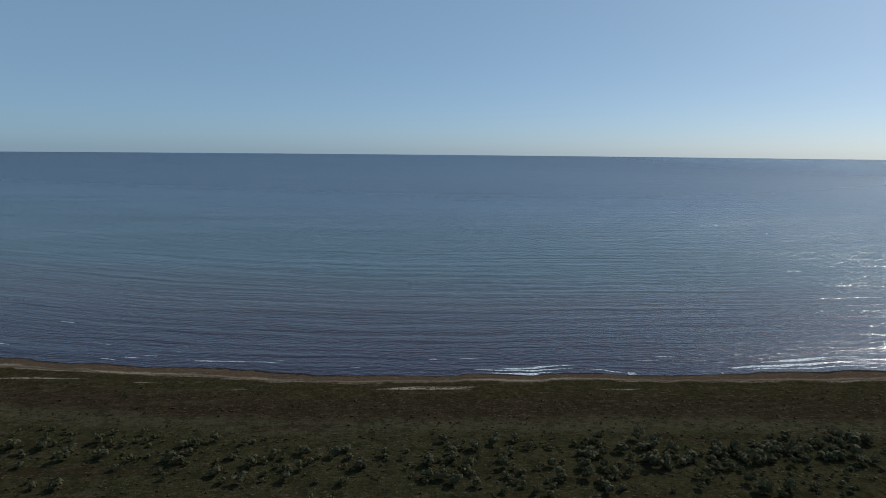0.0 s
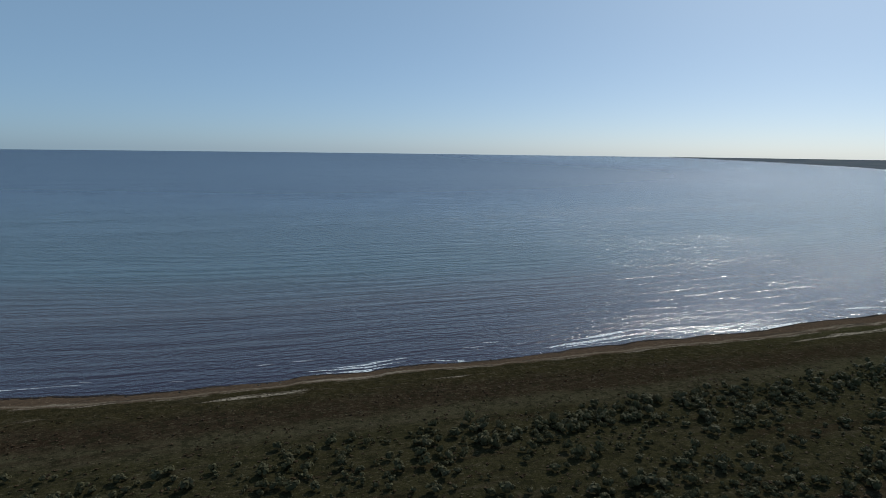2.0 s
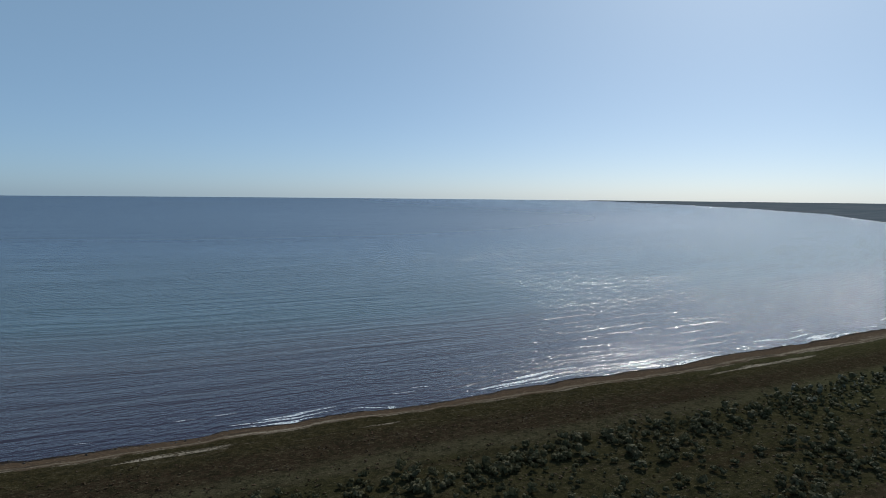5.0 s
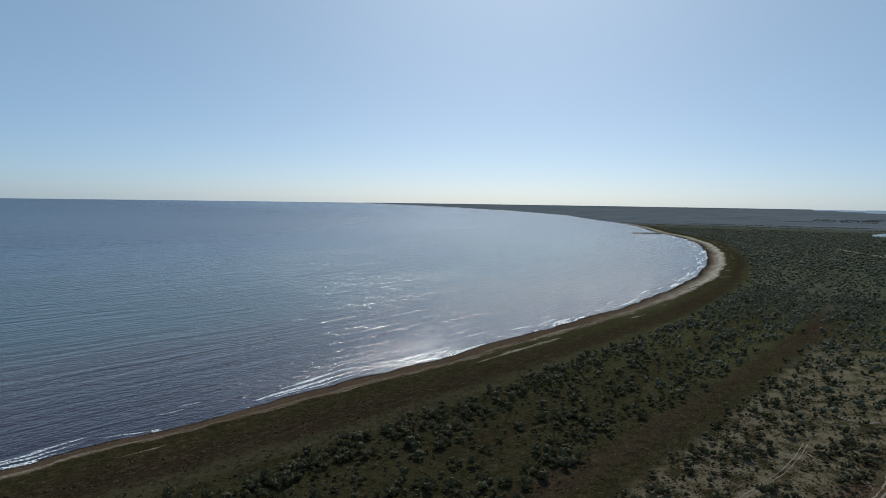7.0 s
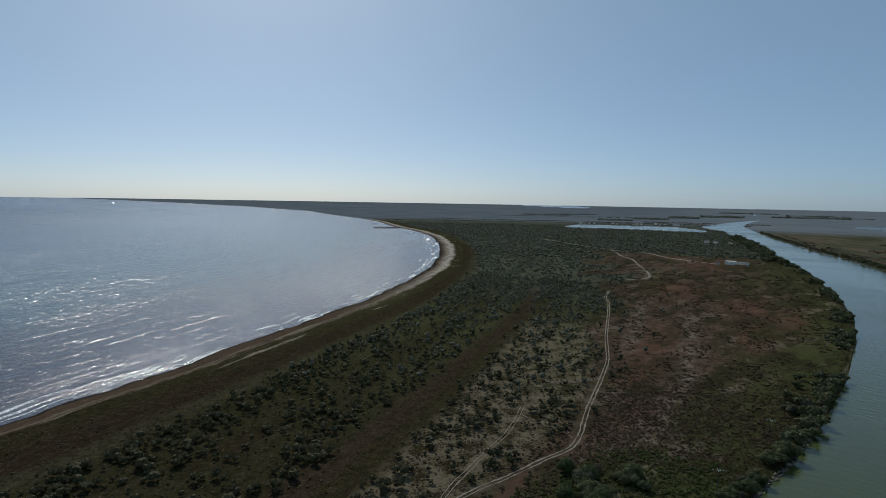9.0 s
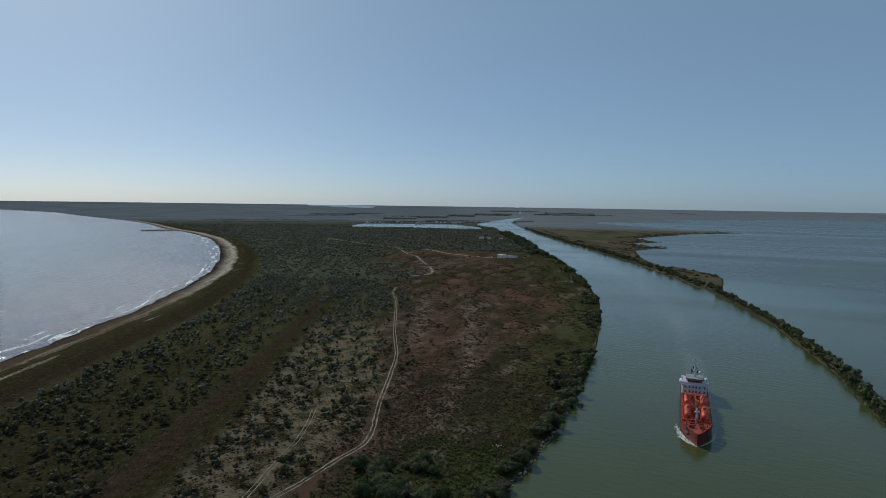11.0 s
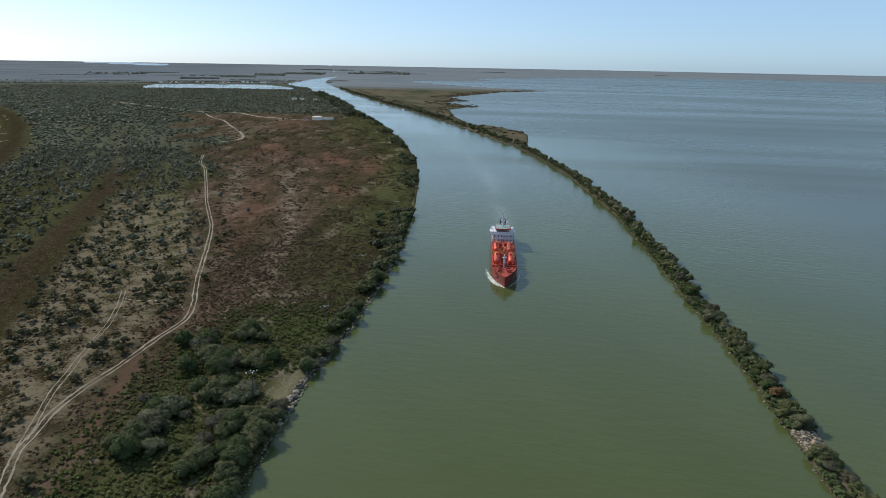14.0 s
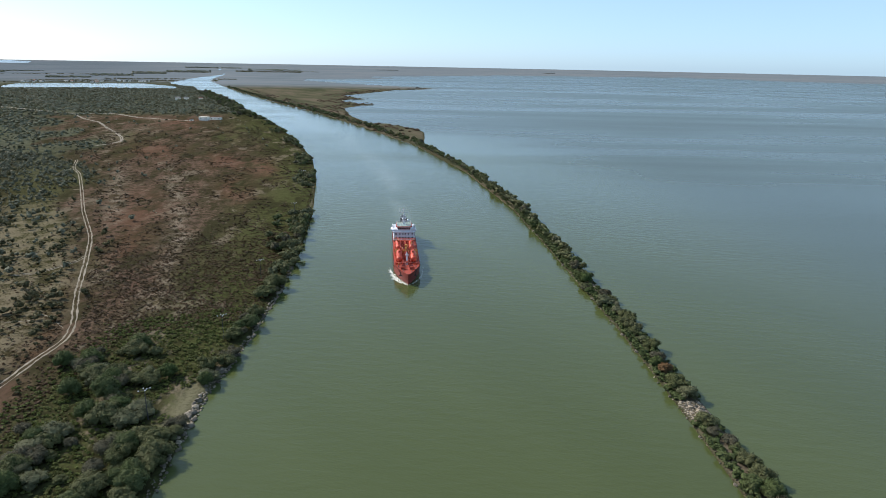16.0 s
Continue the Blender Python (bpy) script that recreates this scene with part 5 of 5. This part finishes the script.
RED_ROOF = plain("roof_tile", (0.17, 0.075, 0.05), 0.85, 0, 0.4)
PLASTER = plain("plaster", (0.82, 0.77, 0.68), 0.85, 0, 0.3, 0.2)


def make_house(name, x, y, length, depth, tall, turn, roof, gable, label, scale=1.0):
    top = tagged(new(name), label, "house", "houses")
    wall = part("wall", box(-length / 2, length / 2, -depth / 2, depth / 2, 0, tall), PLASTER, top)
    if gable:
        e, h = 0.5, depth * 0.34
        v = [(sx * (length / 2 + e), sy * (depth / 2 + e), tall) for sx in (-1, 1) for sy in (-1, 1)] + [(sx * (length / 2 + e), 0, tall + h) for sx in (-1, 1)]
        part("roof", (v, [(0, 2, 5, 4), (1, 4, 5, 3), (0, 4, 1), (2, 3, 5), (0, 1, 3, 2)]), roof, top)
    else:
        part("roof", box(-length / 2 - 0.3, length / 2 + 0.3, -depth / 2 - 0.3, depth / 2 + 0.3, tall, tall + 0.35), roof, top)
    n = max(2, int(length / 6))
    for i in range(n):
        wx = -length / 2 + (i + 0.5) * length / n
        for s in (-1, 1):
            part("window", box(wx - 0.6, wx + 0.6, s * (depth / 2 + 0.01) - 0.03, s * (depth / 2 + 0.01) + 0.03, tall * 0.42, tall * 0.42 + 1.2), PANE, wall)
    part("door", box(-length / 2 - 0.04, -length / 2 + 0.02, -0.5, 0.5, 0, 2.05), STEEL, wall)
    z = float(ground_height(arr([(x, y)]))[0])
    top.matrix_basis = pose(x, y, z - 0.15, 0, 0, turn) @ Matrix.Diagonal((scale, scale, scale, 1))
    return top


make_house("station_building", 1120, -22, 15, 9, 5.6, 60, PLASTER, False, "long white flat-roofed building beside the dirt road")
make_house("station_building", 1130, -41, 19, 8, 3.4, 60, ROOF, False, "low grey-roofed shed joined to a white building")
make_house("shed", 1112, -2, 5, 4, 2.6, 60, STEEL, False, "small dark shed beside the dirt road")
make_house("house", 1700, 24, 12, 8, 5, 85, ROOF, True, "white house among riverside trees")
make_house("house", 1702, 4, 10, 7, 4.5, 80, ROOF, True, "white house among riverside trees")
make_house("house", 1696, -30, 9, 7, 4.5, 70, RED_ROOF, True, "small white house among riverside trees")
for i in range(25):
    # the village beyond the pond
    a, r = rng.uniform(radians(78), radians(91)), rng.uniform(2840, 2960)
    if shore_gap(arr([(r * math.sin(a), r * math.cos(a))]))[0][0] < 12:
        continue
    make_house("house", r * math.sin(a), r * math.cos(a), rng.uniform(9, 16), rng.uniform(7, 9), rng.uniform(3.5, 5.5), rng.uniform(0, 180), RED_ROOF if rng.uniform() < 0.4 else ROOF, True, "small pale village house among trees")

# ---- far trees, groyne and reed islets ----
def arc_band(count, az0, az1, r0, r1):
    a, r = np.radians(rng.uniform(az0, az1, count)), rng.uniform(r0, r1, count)
    p = np.stack([r * np.sin(a), r * np.cos(a)], 1)
    return p[shore_gap(p)[0] > 4]


groups = [arc_band(n, a0, a1, r0, r1) for n, a0, a1, r0, r1 in ((170, 76, 91, 2866, 2884), (420, 79, 92.5, 2980, 3040), (220, 84, 94, 3120, 3190), (130, 64, 77, 3050, 3062), (140, 70, 86, 3500, 3512), (160, 86, 92, 3720, 3740), (140, 94, 101, 3900, 3920), (200, 94, 99.5, 3820, 3900), (150, 60, 75, 2880, 2892), (60, 106, 108, 4180, 4190), (30, 121, 122, 4180, 4190))]
far_places = np.vstack(groups)
town = np.vstack([arc_band(n, a0, a1, r0, r1) for n, a0, a1, r0, r1 in ((150, 80, 83, 3230, 3330), (170, 83, 86, 3380, 3520), (150, 86, 88.5, 3560, 3680), (150, 88.5, 92, 3760, 3880), (140, 90, 94.5, 4120, 4180), (60, 77, 80, 3720, 3745), (50, 96.5, 98, 4020, 4040), (90, 73, 77.5, 3590, 3720), (90, 95, 99.5, 3930, 4080))])
# town woods take the haze-paled leaf colour
stuff("far_trees", town, rng.uniform(4, 11, len(town)), FAR_SHAPES, HAZED_LEAF, "woods round a distant town, leaf colour paled for haze", "woods", (0.5, 0.9))
stuff("far_trees", far_places, rng.uniform(4, 8, len(far_places)), FAR_SHAPES, SCRUB, "distant dark tree lines and village trees", "woods", (0.45, 0.8))
spit = scatter(26000, (820, 2500, -900, -200), lambda p, sd, sea, river: within_poly(p, LAND_POLY) * 0.5 * (sd < 60) * patchy(p, 40, 25, 4))
stuff("reed_bed", spit, rng.uniform(4, 9, len(spit)), REED_SHAPES, HEATH, "olive reed beds on the marshy spits", "reeds", (0.18, 0.32))


def make_groyne():
    top = tagged(new("groyne"), "dark timber and stone groyne running into the bay", "groyne", kind="structure")
    a, b = Vector((1893, 1018, 0)), Vector((1832, 1092, 0))
    part("bank", pipe(a, b, 4.0, 8, 2.6), STEEL, top)
    for i in range(12):
        q = a.lerp(b, (i + 0.5) / 12)
        part("pile", pipe((q.x + 2, q.y + 1.6, -1), (q.x + 2, q.y + 1.6, 4.6), 0.5, 6), STEEL, top)


make_groyne()

for x, y, w in ((1000, -436, 12), (985, -443, 14), (1190, -330, 7), (1150, -345, 6), (1080, -330, 5), (1230, -370, 6)):
    p = np.stack([x + rng.normal(size=26) * w * 0.5, y + rng.normal(size=26) * w * 0.9], 1)
    stuff("reed_islet", p, rng.uniform(2.0, 4.0, 26), REED_SHAPES, HEATH, "small reed islet standing in the lagoon", "reeds", (0.2, 0.4))


# ---- floodlight masts on the bank ----
def make_mast(x, y, turn, tall):
    top = tagged(new("floodlight_mast"), "grey steel floodlight mast with white lamp heads on the bank", "lamp mast", "floodlight masts")
    pole = part("pole", pipe((0, 0, 0), (0, 0, tall), 0.16, 8, 0.09), STEEL, top)
    part("crossarm", merge(pipe((0, -1.6, tall - 0.3), (0, 1.6, tall - 0.3), 0.07, 6), pipe((-0.8, 0, tall - 0.6), (0.8, 0, tall - 0.6), 0.06, 6)), STEEL, pole)
    for dx, dy in ((0, -1.6), (0, 1.6), (0, -0.7), (0.8, 0), (-0.8, 0)):
        part("lamp_head", merge(box(dx - 0.12, dx + 0.12, dy - 0.15, dy + 0.15, tall - 0.2, tall, 0.04), pipe((dx, dy, tall - 0.36), (dx, dy, tall - 0.2), 0.1, 6, 0.18)), WHITE, top, "white lamp head")
    z = float(ground_height(arr([(x, y)]))[0])
    top.matrix_basis = pose(x, y, z - 0.1, 0, 0, turn)
    return top


first = make_mast(172, 19, 20, 10.0)
for x, y, turn in ((220, -4, 15), (282, -24, 15), (398, -58, 10), (520, -85, 5)):
    copy_thing(first, pose(x, y, float(ground_height(arr([(x, y)]))[0]) - 0.1, 0, 0, turn))
